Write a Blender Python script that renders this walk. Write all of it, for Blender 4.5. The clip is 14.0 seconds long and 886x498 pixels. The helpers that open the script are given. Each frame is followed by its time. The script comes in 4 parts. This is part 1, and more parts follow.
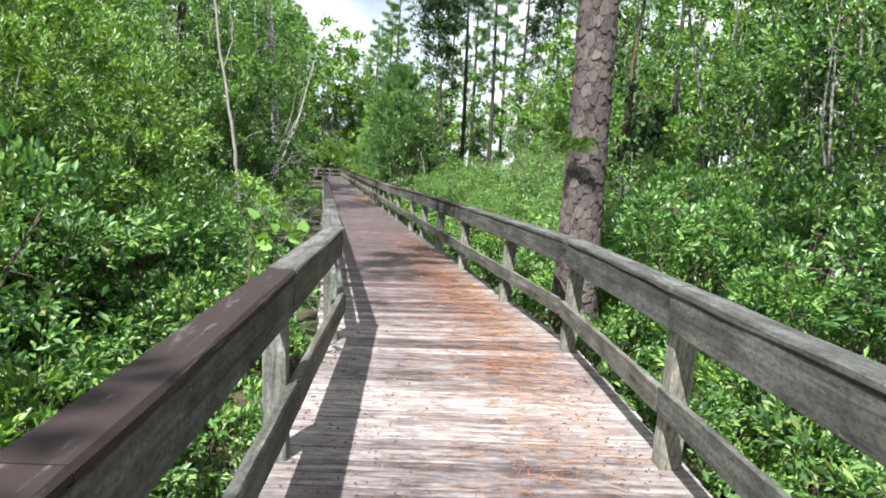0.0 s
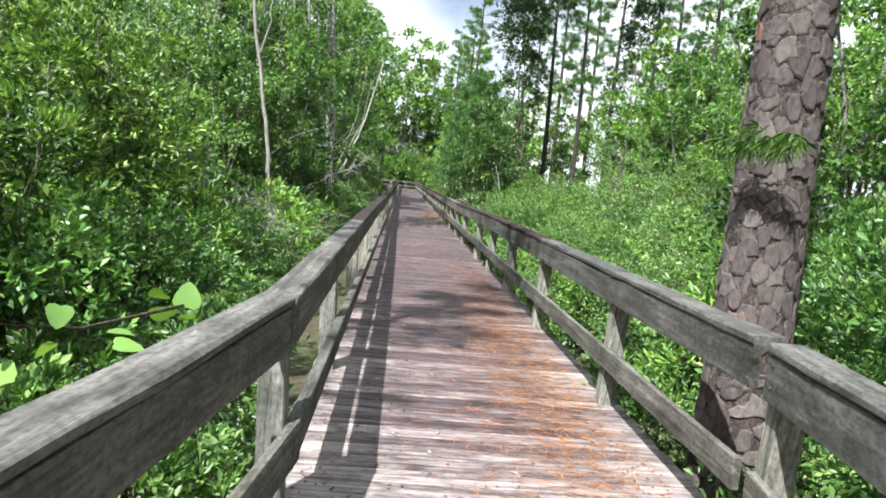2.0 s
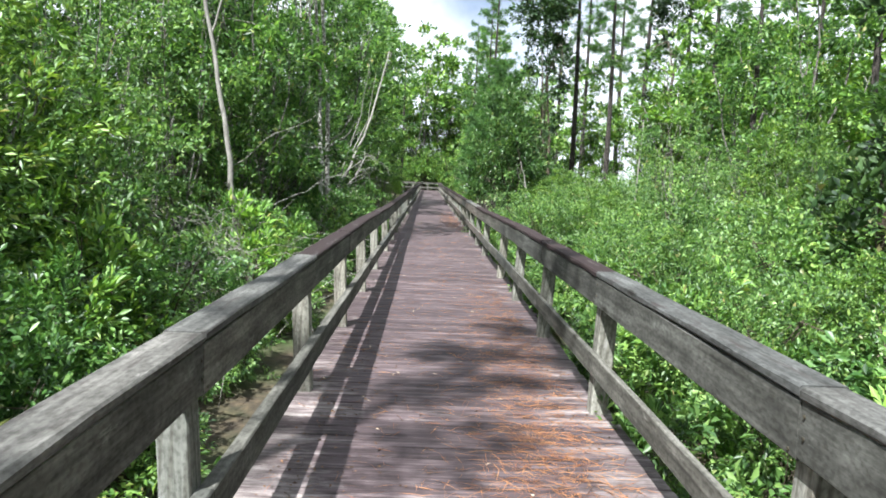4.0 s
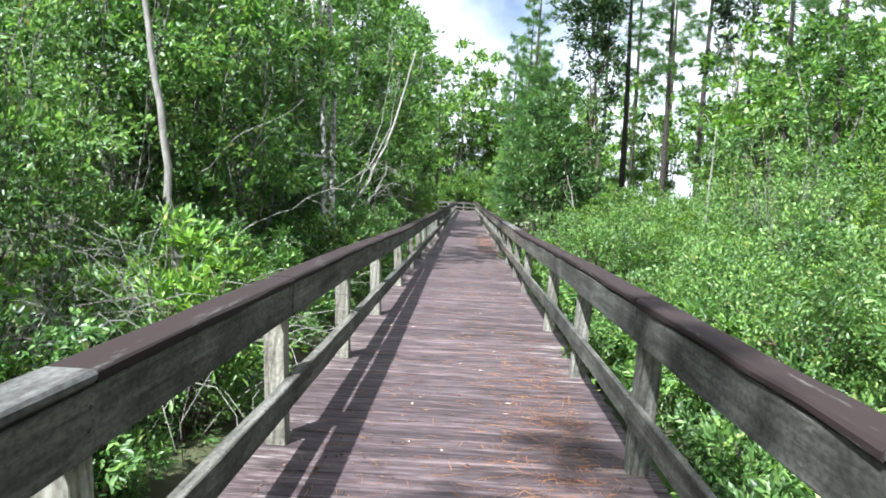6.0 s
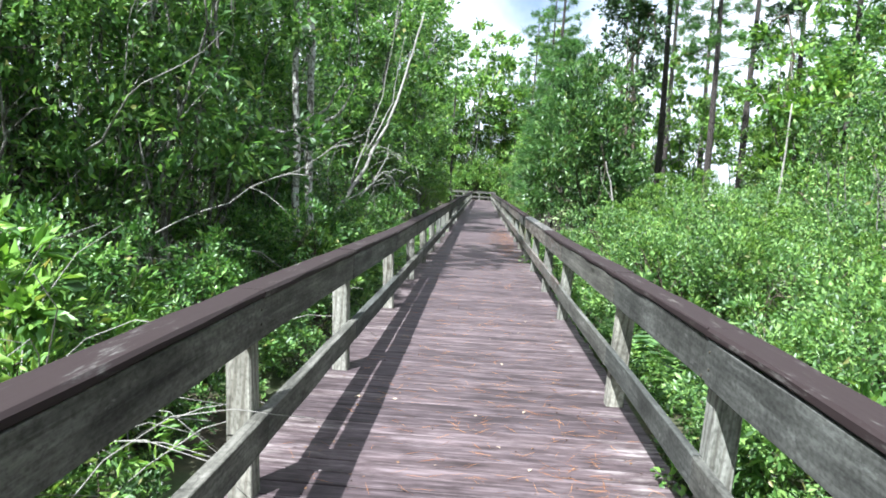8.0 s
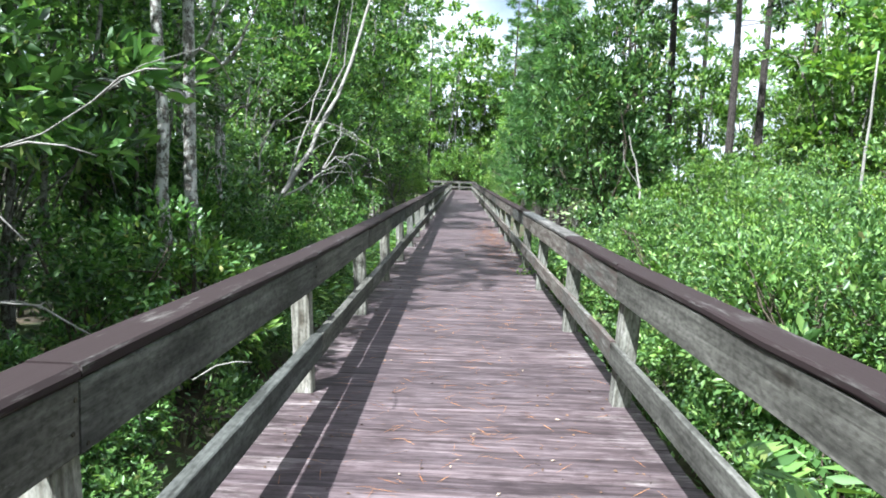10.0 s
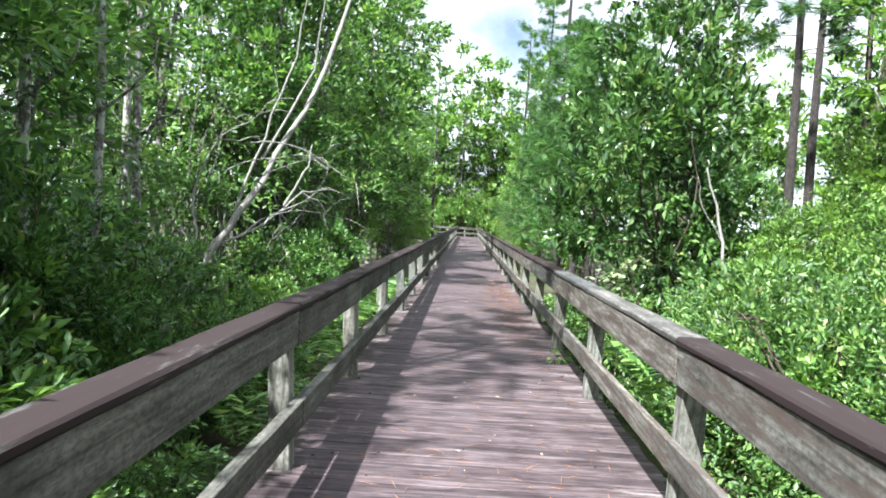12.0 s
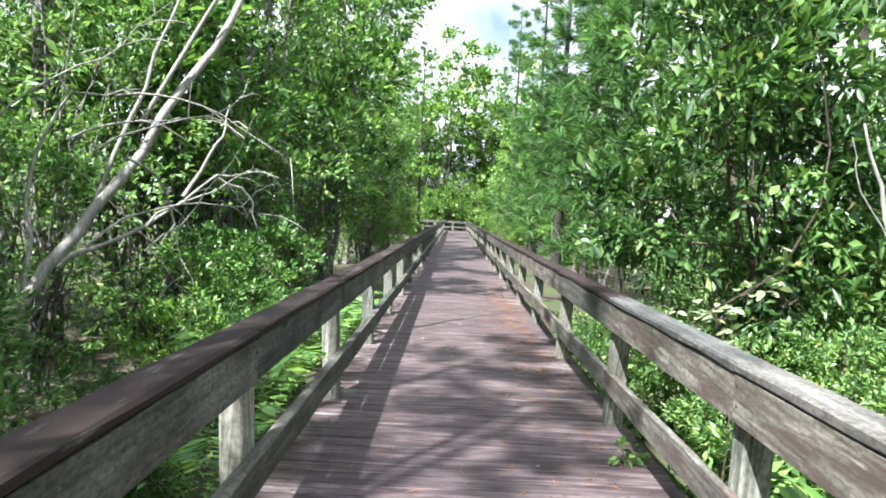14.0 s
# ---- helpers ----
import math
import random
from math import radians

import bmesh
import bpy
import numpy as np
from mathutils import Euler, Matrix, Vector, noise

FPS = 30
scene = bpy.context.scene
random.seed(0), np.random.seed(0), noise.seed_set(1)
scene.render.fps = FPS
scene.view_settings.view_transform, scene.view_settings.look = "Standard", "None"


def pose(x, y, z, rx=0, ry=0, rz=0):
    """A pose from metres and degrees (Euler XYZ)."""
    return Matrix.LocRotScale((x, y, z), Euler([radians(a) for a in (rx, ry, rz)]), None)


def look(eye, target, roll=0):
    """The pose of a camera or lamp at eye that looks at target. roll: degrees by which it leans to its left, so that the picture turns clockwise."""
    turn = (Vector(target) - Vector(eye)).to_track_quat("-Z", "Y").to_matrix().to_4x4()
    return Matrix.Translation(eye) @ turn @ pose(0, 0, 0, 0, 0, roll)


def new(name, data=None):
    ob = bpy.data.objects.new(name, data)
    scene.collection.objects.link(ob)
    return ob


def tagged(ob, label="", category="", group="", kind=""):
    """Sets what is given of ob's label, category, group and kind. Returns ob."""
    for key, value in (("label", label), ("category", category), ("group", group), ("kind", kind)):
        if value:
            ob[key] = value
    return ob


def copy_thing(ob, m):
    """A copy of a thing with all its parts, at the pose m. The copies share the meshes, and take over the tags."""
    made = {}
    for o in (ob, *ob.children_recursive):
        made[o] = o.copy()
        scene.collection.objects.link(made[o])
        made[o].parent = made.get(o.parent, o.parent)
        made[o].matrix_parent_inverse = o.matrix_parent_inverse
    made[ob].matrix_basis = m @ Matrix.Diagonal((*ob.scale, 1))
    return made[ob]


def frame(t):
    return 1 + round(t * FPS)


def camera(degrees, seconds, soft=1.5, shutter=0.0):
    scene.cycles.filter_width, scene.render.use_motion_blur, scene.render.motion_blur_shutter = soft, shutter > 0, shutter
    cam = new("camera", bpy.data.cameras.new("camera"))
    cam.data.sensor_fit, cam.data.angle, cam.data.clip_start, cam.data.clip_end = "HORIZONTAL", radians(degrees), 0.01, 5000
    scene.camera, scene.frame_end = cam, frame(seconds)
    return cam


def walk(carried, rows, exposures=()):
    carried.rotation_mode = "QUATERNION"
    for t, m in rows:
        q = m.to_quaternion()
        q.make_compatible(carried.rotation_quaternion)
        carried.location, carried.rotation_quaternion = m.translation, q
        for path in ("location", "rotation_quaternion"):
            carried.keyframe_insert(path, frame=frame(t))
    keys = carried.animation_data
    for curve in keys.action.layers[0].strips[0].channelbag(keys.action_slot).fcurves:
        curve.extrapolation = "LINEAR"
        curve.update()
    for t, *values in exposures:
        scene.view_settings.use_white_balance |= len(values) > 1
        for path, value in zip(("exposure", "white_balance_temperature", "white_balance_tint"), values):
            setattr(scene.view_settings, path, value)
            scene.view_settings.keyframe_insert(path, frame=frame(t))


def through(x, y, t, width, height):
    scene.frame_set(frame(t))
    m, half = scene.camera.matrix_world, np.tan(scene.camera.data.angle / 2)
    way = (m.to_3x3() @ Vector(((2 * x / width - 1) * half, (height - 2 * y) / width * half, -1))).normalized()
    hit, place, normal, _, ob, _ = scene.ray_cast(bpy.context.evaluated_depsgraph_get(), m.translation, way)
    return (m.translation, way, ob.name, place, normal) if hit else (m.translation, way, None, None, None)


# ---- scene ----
cam = camera(66.0, 14.0, 1.8)
PATH = [
    (0, (0.477, -2.306, 1.467), (0.472, -0.32, 1.237), 3.2),
    (0.5, (0.531, -1.549, 1.473), (0.492, 0.436, 1.239), 1.2),
    (1, (0.577, -0.814, 1.481), (0.448, 1.169, 1.253), 3.8),
    (1.5, (0.542, -0.113, 1.476), (0.385, 1.87, 1.277), 4.0),
    (2, (0.501, 0.635, 1.462), (0.274, 2.611, 1.261), 5.4),
    (2.2, (0.474, 0.922, 1.479), (0.21, 2.895, 1.286), 4.3),
    (4.3, (0.341, 3.738, 1.513), (0.035, 5.703, 1.305), 2.5),
    (4.5, (0.31, 4.02, 1.468), (0.011, 5.987, 1.267), 2.4),
    (5, (0.228, 4.824, 1.447), (-0.12, 6.787, 1.278), 3.1),
    (5.5, (0.129, 5.501, 1.44), (-0.253, 7.458, 1.288), 1.4),
    (6, (0.034, 6.264, 1.441), (-0.386, 8.214, 1.287), 2.8),
    (6.5, (-0.057, 6.922, 1.456), (-0.484, 8.869, 1.296), 2.6),
    (7, (-0.182, 7.695, 1.455), (-0.638, 9.634, 1.28), 3.0),
    (7.5, (-0.329, 8.359, 1.464), (-0.792, 10.295, 1.269), 2.2),
    (8, (-0.497, 9.117, 1.459), (-0.958, 11.054, 1.27), 3.3),
    (8.2, (-0.569, 9.408, 1.48), (-1.021, 11.348, 1.302), 2.1),
    (10.3, (-1.239, 13.107, 1.367), (-1.633, 15.056, 1.153), 1.7),
    (10.5, (-1.269, 13.416, 1.349), (-1.656, 15.369, 1.162), 1.0),
    (11, (-1.432, 14.197, 1.343), (-1.848, 16.149, 1.212), 3.6),
    (11.5, (-1.575, 14.905, 1.343), (-1.997, 16.858, 1.261), -0.8),
    (12, (-1.768, 15.632, 1.369), (-2.194, 17.584, 1.288), 3.1),
    (12.5, (-1.906, 16.328, 1.354), (-2.29, 18.288, 1.261), 1.5),
    (13, (-2.094, 17.084, 1.361), (-2.464, 19.046, 1.235), 1.9),
    (13.5, (-2.207, 17.79, 1.366), (-2.56, 19.752, 1.212), 2.0),
    (14, (-2.376, 18.544, 1.394), (-2.766, 20.504, 1.295), 2.5),
]
walk(cam, [(t, look(eye, target, roll)) for t, eye, target, roll in PATH], [(0.0, 1.42, 6200, 10), (4.5, 1.48, 6000, 10), (7.5, 1.72, 5750, 9), (10.5, 1.72, 5700, 9), (12.0, 1.88, 5900, 10), (14.0, 2.04, 6000, 10)])


# ---- light ----
SUN_FROM = Vector((-0.275, -0.66, 1.0)).normalized()
world = bpy.data.worlds.new("sky")
scene.world = world
world.use_nodes = True
wn = world.node_tree
sky = wn.nodes.new("ShaderNodeTexSky")
sky.sky_type = "NISHITA"
sky.sun_disc = False
sky.sun_elevation = math.asin(SUN_FROM.z)
sky.sun_rotation = math.atan2(SUN_FROM.x, SUN_FROM.y)
sky.air_density, sky.dust_density, sky.ozone_density = 1.0, 1.0, 1.0
wn.nodes["Background"].inputs["Strength"].default_value = 0.05
cloud_at = wn.nodes.new("ShaderNodeTexCoord")
cloud = wn.nodes.new("ShaderNodeTexNoise")
cloud.inputs["Scale"].default_value, cloud.inputs["Detail"].default_value = 3.2, 6.0
wn.links.new(cloud_at.outputs["Generated"], cloud.inputs["Vector"])
cover = wn.nodes.new("ShaderNodeMapRange")
cover.inputs["From Min"].default_value, cover.inputs["From Max"].default_value = 0.30, 0.50
wn.links.new(cloud.outputs["Fac"], cover.inputs["Value"])
clouded = wn.nodes.new("ShaderNodeMix")
clouded.data_type = "RGBA"
clouded.inputs[7].default_value = (11.0, 11.3, 11.8, 1)
wn.links.new(cover.outputs[0], clouded.inputs[0])
wn.links.new(sky.outputs["Color"], clouded.inputs[6])
wn.links.new(clouded.outputs[2], wn.nodes["Background"].inputs["Color"])
sun = new("sun", bpy.data.lights.new("sun", "SUN"))
sun.data.energy, sun.data.angle, sun.data.color = 5.0, radians(0.6), (1.0, 0.965, 0.91)
sun.matrix_world = look(SUN_FROM * 50, (0, 0, 0))

# ---- materials ----


def shader(name):
    mat = bpy.data.materials.new(name)
    mat.use_nodes = True
    return mat, mat.node_tree.nodes, mat.node_tree.links, mat.node_tree.nodes["Principled BSDF"]


def ramp(nodes, links, source, stops):
    r = nodes.new("ShaderNodeValToRGB")
    while len(r.color_ramp.elements) < len(stops):
        r.color_ramp.elements.new(0.5)
    for e, (p, c) in zip(r.color_ramp.elements, stops):
        e.position, e.color = p, (*c, 1)
    links.new(source, r.inputs["Fac"])
    return r.outputs["Color"]


def coords(nodes, links, kind, scale, shift=True):
    tc = nodes.new("ShaderNodeTexCoord")
    mp = nodes.new("ShaderNodeMapping")
    mp.inputs["Scale"].default_value = scale
    links.new(tc.outputs[kind], mp.inputs["Vector"])
    if shift:
        info = nodes.new("ShaderNodeObjectInfo")
        mul = nodes.new("ShaderNodeMath")
        mul.operation, mul.inputs[1].default_value = "MULTIPLY", 37.0
        links.new(info.outputs["Random"], mul.inputs[0])
        links.new(mul.outputs[0], mp.inputs["Location"])
    return mp.outputs["Vector"]


def noise_tex(nodes, links, vector, scale, detail=4.0, rough=0.55):
    n = nodes.new("ShaderNodeTexNoise")
    n.inputs["Scale"].default_value, n.inputs["Detail"].default_value, n.inputs["Roughness"].default_value = scale, detail, rough
    links.new(vector, n.inputs["Vector"])
    return n.outputs["Fac"]


def mixed(nodes, links, fac, a, b, how="MIX"):
    m = nodes.new("ShaderNodeMix")
    m.data_type, m.blend_type = "RGBA", how
    if isinstance(fac, float):
        m.inputs[0].default_value = fac
    else:
        links.new(fac, m.inputs[0])
    for slot, v in ((6, a), (7, b)):
        if isinstance(v, tuple):
            m.inputs[slot].default_value = (*v, 1)
        else:
            links.new(v, m.inputs[slot])
    return m.outputs[2]


def bumped(nodes, links, bsdf, height, strength, distance=0.004):
    b = nodes.new("ShaderNodeBump")
    b.inputs["Strength"].default_value, b.inputs["Distance"].default_value = strength, distance
    links.new(height, b.inputs["Height"])
    links.new(b.outputs["Normal"], bsdf.inputs["Normal"])


def wood(name, dark, mid, light, stain=None, stain_at=(0.45, 0.6), grain=(2.0, 38, 38), rough=0.8, figured=False):
    """Weathered timber with its grain along local X; stain: a second coat worn away in patches."""
    mat, nodes, links, bsdf = shader(name)
    v = coords(nodes, links, "Object", grain)
    g = noise_tex(nodes, links, v, 1.0, 6.0, 0.65)
    # broad wandering figure under the fine grain
    vr = coords(nodes, links, "Object", (1.9, 13.0, 13.0))
    figure = nodes.new("ShaderNodeTexNoise")
    figure.inputs["Scale"].default_value, figure.inputs["Detail"].default_value, figure.inputs["Distortion"].default_value = 1.0, 3.0, 0.6
    links.new(vr, figure.inputs["Vector"])
    both = nodes.new("ShaderNodeMix")
    both.inputs[0].default_value = 0.42
    links.new(g, both.inputs[2]), links.new(figure.outputs["Fac"], both.inputs[3])
    g = both.outputs[0]
    col = ramp(nodes, links, g, ((0.28, dark), (0.5, mid), (0.72, light)))
    v2 = coords(nodes, links, "Object", (1, 1, 1))
    blot = noise_tex(nodes, links, v2, 3.0, 4.0)
    dirt = ramp(nodes, links, blot, ((0.34, (0.48, 0.48, 0.46)), (0.62, (1.1, 1.1, 1.08))))
    col = mixed(nodes, links, 0.8, col, dirt, "MULTIPLY")
    # dark checks along the grain, pale lichen blotches, knots
    if figured:
        vw = coords(nodes, links, "Object", (0.9, 9.0, 9.0))
        wave = nodes.new("ShaderNodeTexWave")
        wave.bands_direction = "DIAGONAL"
        wave.inputs["Scale"].default_value, wave.inputs["Distortion"].default_value = 1.5, 5.0
        wave.inputs["Detail"].default_value, wave.inputs["Detail Scale"].default_value = 3.0, 0.9
        links.new(vw, wave.inputs["Vector"])
        col = mixed(nodes, links, 0.45, col, ramp(nodes, links, wave.outputs["Fac"], ((0.05, (0.34, 0.30, 0.26)), (0.4, (1.0, 1.0, 1.0)))), "MULTIPLY")
    vc = coords(nodes, links, "Object", (0.9, 60, 60))
    checks = noise_tex(nodes, links, vc, 1.0, 2.0, 0.5)
    col = mixed(nodes, links, 0.45, col, ramp(nodes, links, checks, ((0.30, (0.3, 0.28, 0.26)), (0.38, (1.0, 1.0, 1.0)))), "MULTIPLY")
    vs = coords(nodes, links, "Object", (34, 60, 60))
    speck = noise_tex(nodes, links, vs, 1.0, 3.0, 0.6)
    col = mixed(nodes, links, 0.8, col, ramp(nodes, links, speck, ((0.36, (0.6, 0.59, 0.57)), (0.5, (1.0, 1.0, 1.0)), (0.66, (1.3, 1.3, 1.28)))), "MULTIPLY")
    vl = coords(nodes, links, "Object", (4, 12, 12))
    lich = noise_tex(nodes, links, vl, 1.0, 7.0, 0.75)
    col = mixed(nodes, links, ramp(nodes, links, lich, ((0.60, (0, 0, 0)), (0.70, (0.55, 0.55, 0.55)))), col, tuple(min(0.5, c * 1.5) for c in light))
    vk = coords(nodes, links, "Object", (1.5, 5, 5))
    knot = nodes.new("ShaderNodeTexVoronoi")
    knot.inputs["Scale"].default_value = 1.0
    links.new(vk, knot.inputs["Vector"])
    col = mixed(nodes, links, 0.8, col, ramp(nodes, links, knot.outputs["Distance"], ((0.05, (0.28, 0.24, 0.2)), (0.13, (1.0, 1.0, 1.0)))), "MULTIPLY")
    info = nodes.new("ShaderNodeObjectInfo")
    tone = ramp(nodes, links, info.outputs["Random"], ((0.0, (0.72, 0.74, 0.74)), (1.0, (1.12, 1.06, 1.0))))
    col = mixed(nodes, links, 1.0, col, tone, "MULTIPLY")
    if stain:
        v3 = coords(nodes, links, "Object", (2.2, 15, 15))
        w = noise_tex(nodes, links, v3, 1.2, 9.0, 0.74)
        m = ramp(nodes, links, w, ((stain_at[0], (1, 1, 1)), (stain_at[1], (0, 0, 0))))
        col = mixed(nodes, links, m, col, stain)
    links.new(col, bsdf.inputs["Base Color"])
    bsdf.inputs["Roughness"].default_value = rough
    bsdf.inputs["Specular IOR Level"].default_value = 0.2
    bumped(nodes, links, bsdf, g, 0.6, 0.004)
    return mat


RAIL_WOOD = wood("weathered_rail", (0.038, 0.039, 0.036), (0.105, 0.107, 0.098), (0.21, 0.214, 0.20))
RAIL_PALE = wood("bleached_rail", (0.075, 0.072, 0.064), (0.19, 0.187, 0.172), (0.35, 0.35, 0.33), (0.088, 0.068, 0.058), (0.40, 0.56), figured=True)
POST_WOOD = wood("weathered_post", (0.10, 0.10, 0.088), (0.25, 0.255, 0.23), (0.42, 0.425, 0.395), figured=True)
CAP_GREY = wood("weathered_cap", (0.05, 0.051, 0.05), (0.11, 0.112, 0.109), (0.21, 0.213, 0.208), (0.042, 0.034, 0.032), (0.33, 0.46))
CAP_BROWN = wood("stained_cap", (0.055, 0.053, 0.05), (0.14, 0.135, 0.13), (0.27, 0.262, 0.25), (0.027, 0.0185, 0.018), (0.565, 0.70))
FRAME_WOOD = wood("dark_beam", (0.03, 0.027, 0.02), (0.06, 0.055, 0.04), (0.11, 0.10, 0.08))


def plank_wood():
    """Deck boards: worn red-brown stain over pale grey wood, streaked along the board."""
    mat, nodes, links, bsdf = shader("deck_plank_wood")
    v = coords(nodes, links, "Object", (2.0, 30, 30))
    g = noise_tex(nodes, links, v, 1.0, 7.0, 0.7)
    stain = ramp(nodes, links, g, ((0.34, (0.030, 0.021, 0.021)), (0.5, (0.077, 0.057, 0.060)), (0.66, (0.17, 0.139, 0.145))))
    bare = ramp(nodes, links, g, ((0.34, (0.11, 0.092, 0.088)), (0.52, (0.265, 0.24, 0.232)), (0.70, (0.40, 0.38, 0.37))))
    v2 = coords(nodes, links, "Object", (3.0, 14, 14))
    w = noise_tex(nodes, links, v2, 1.3, 8.0, 0.75)
    tc = nodes.new("ShaderNodeNewGeometry")
    sep = nodes.new("ShaderNodeSeparateXYZ")
    links.new(tc.outputs["Position"], sep.inputs[0])
    # the coat is more worn over the first stretch, towards the bend; tree shade beyond is painted in
    wear_and_shade = nodes.new("ShaderNodeMapRange")
    wear_and_shade.inputs["From Min"].default_value, wear_and_shade.inputs["From Max"].default_value = 2.5, 9.5
    wear_and_shade.inputs["To Min"].default_value, wear_and_shade.inputs["To Max"].default_value = 0.13, -0.26
    links.new(sep.outputs["Y"], wear_and_shade.inputs["Value"])
    info = nodes.new("ShaderNodeObjectInfo")
    per = nodes.new("ShaderNodeMapRange")
    per.inputs["To Min"].default_value, per.inputs["To Max"].default_value = -0.10, 0.09
    links.new(info.outputs["Random"], per.inputs["Value"])
    add = nodes.new("ShaderNodeMath")
    links.new(w, add.inputs[0]), links.new(wear_and_shade.outputs[0], add.inputs[1])
    add2 = nodes.new("ShaderNodeMath")
    links.new(add.outputs[0], add2.inputs[0]), links.new(per.outputs[0], add2.inputs[1])
    # boards keep their coat in the trodden middle and bleach towards the ends
    oc = nodes.new("ShaderNodeTexCoord")
    ox = nodes.new("ShaderNodeSeparateXYZ")
    links.new(oc.outputs["Object"], ox.inputs[0])
    out = nodes.new("ShaderNodeMath")
    out.operation = "ABSOLUTE"
    links.new(ox.outputs["X"], out.inputs[0])
    ends = nodes.new("ShaderNodeMapRange")
    ends.interpolation_type = "SMOOTHSTEP"
    ends.inputs["From Min"].default_value, ends.inputs["From Max"].default_value = 0.45, 0.95
    ends.inputs["To Min"].default_value, ends.inputs["To Max"].default_value = 0.0, 0.19
    links.new(out.outputs[0], ends.inputs["Value"])
    add3 = nodes.new("ShaderNodeMath")
    links.new(add2.outputs[0], add3.inputs[0]), links.new(ends.outputs[0], add3.inputs[1])
    m = ramp(nodes, links, add3.outputs[0], ((0.45, (0, 0, 0)), (0.68, (1, 1, 1))))
    col = mixed(nodes, links, m, stain, bare)
    v4 = coords(nodes, links, "Object", (5, 9, 9))
    spot_n = noise_tex(nodes, links, v4, 1.0, 6.0, 0.7)
    col = mixed(nodes, links, 1.0, col, ramp(nodes, links, spot_n, ((0.36, (0.55, 0.5, 0.5)), (0.52, (1.0, 1.0, 1.0)), (0.7, (1.2, 1.18, 1.16)))), "MULTIPLY")
    tone = ramp(nodes, links, info.outputs["Random"], ((0.0, (0.66, 0.63, 0.64)), (1.0, (1.15, 1.12, 1.1))))
    col = mixed(nodes, links, 1.0, col, tone, "MULTIPLY")
    links.new(col, bsdf.inputs["Base Color"])
    bsdf.inputs["Roughness"].default_value = 0.72
    bsdf.inputs["Specular IOR Level"].default_value = 0.4
    bumped(nodes, links, bsdf, g, 0.45, 0.004)
    return mat


PLANK_WOOD = plank_wood()


def leafy(name, dark, light, pale, glow, gloss=0.45, through=0.4):
    """Leaves: each island its own green, light passing through."""
    mat, nodes, links, bsdf = shader(name)
    geo = nodes.new("ShaderNodeNewGeometry")
    low = tuple(c * 0.5 for c in dark)
    col = ramp(nodes, links, geo.outputs["Random Per Island"], ((0.0, low), (0.25, dark), (0.6, light), (0.97, pale), (1.0, (0.24, 0.22, 0.09))))
    v = coords(nodes, links, "Object", (1, 1, 1))
    patch = noise_tex(nodes, links, v, 1.1, 2.0)
    col = mixed(nodes, links, 1.0, col, ramp(nodes, links, patch, ((0.32, (0.58, 0.62, 0.66)), (0.68, (1.25, 1.18, 1.05)))), "MULTIPLY")
    links.new(col, bsdf.inputs["Base Color"])
    bsdf.inputs["Roughness"].default_value = gloss + 0.08
    bsdf.inputs["Specular IOR Level"].default_value = 0.5
    tr = nodes.new("ShaderNodeBsdfTranslucent")
    links.new(mixed(nodes, links, 1.0, col, glow, "MULTIPLY"), tr.inputs["Color"])
    mx = nodes.new("ShaderNodeMixShader")
    mx.inputs[0].default_value = through * 0.6
    links.new(bsdf.outputs[0], mx.inputs[1]), links.new(tr.outputs[0], mx.inputs[2])
    links.new(mx.outputs[0], nodes["Material Output"].inputs["Surface"])
    return mat


BAY_LEAF = leafy("bay_leaf", (0.038, 0.101, 0.025), (0.089, 0.202, 0.048), (0.165, 0.296, 0.078), (2.2, 2.3, 1.3), 0.33, 0.37)
SMALL_LEAF = leafy("small_leaf", (0.061, 0.134, 0.039), (0.123, 0.241, 0.066), (0.233, 0.363, 0.105), (2.2, 2.3, 1.4), 0.36, 0.42)
PALE_LEAF = leafy("pale_leaf", (0.16, 0.24, 0.10), (0.32, 0.42, 0.22), (0.55, 0.60, 0.42), (1.4, 1.4, 1.0), 0.5, 0.3)
LIME_LEAF = leafy("lime_leaf", (0.068, 0.161, 0.035), (0.151, 0.296, 0.062), (0.246, 0.402, 0.087), (2.0, 2.0, 0.9), 0.38, 0.38)
MAGNOLIA_LEAF = leafy("magnolia_leaf", (0.033, 0.084, 0.024), (0.080, 0.168, 0.046), (0.165, 0.275, 0.092), (2.0, 2.1, 1.1), 0.24, 0.36)
TREE_LEAF = leafy("tree_leaf", (0.049, 0.114, 0.033), (0.102, 0.215, 0.058), (0.191, 0.322, 0.086), (2.3, 2.4, 1.4), 0.36, 0.46)
VINE_LEAF = leafy("vine_leaf", (0.020, 0.050, 0.018), (0.045, 0.098, 0.032), (0.095, 0.17, 0.055), (1.6, 1.7, 1.0), 0.4, 0.2)
NEEDLE = leafy("pine_needle", (0.061, 0.153, 0.048), (0.114, 0.257, 0.085), (0.185, 0.342, 0.112), (2.0, 2.0, 1.3), 0.5, 0.4)
HIGH_LEAF = leafy("thicket_leaf", (0.055, 0.132, 0.024), (0.132, 0.262, 0.048), (0.235, 0.37, 0.085), (2.0, 1.9, 0.9), 0.34, 0.36)
FERN_LEAF = leafy("fern_leaf", (0.068, 0.161, 0.041), (0.137, 0.283, 0.068), (0.219, 0.363, 0.089), (2.3, 2.2, 1.1), 0.5, 0.45)


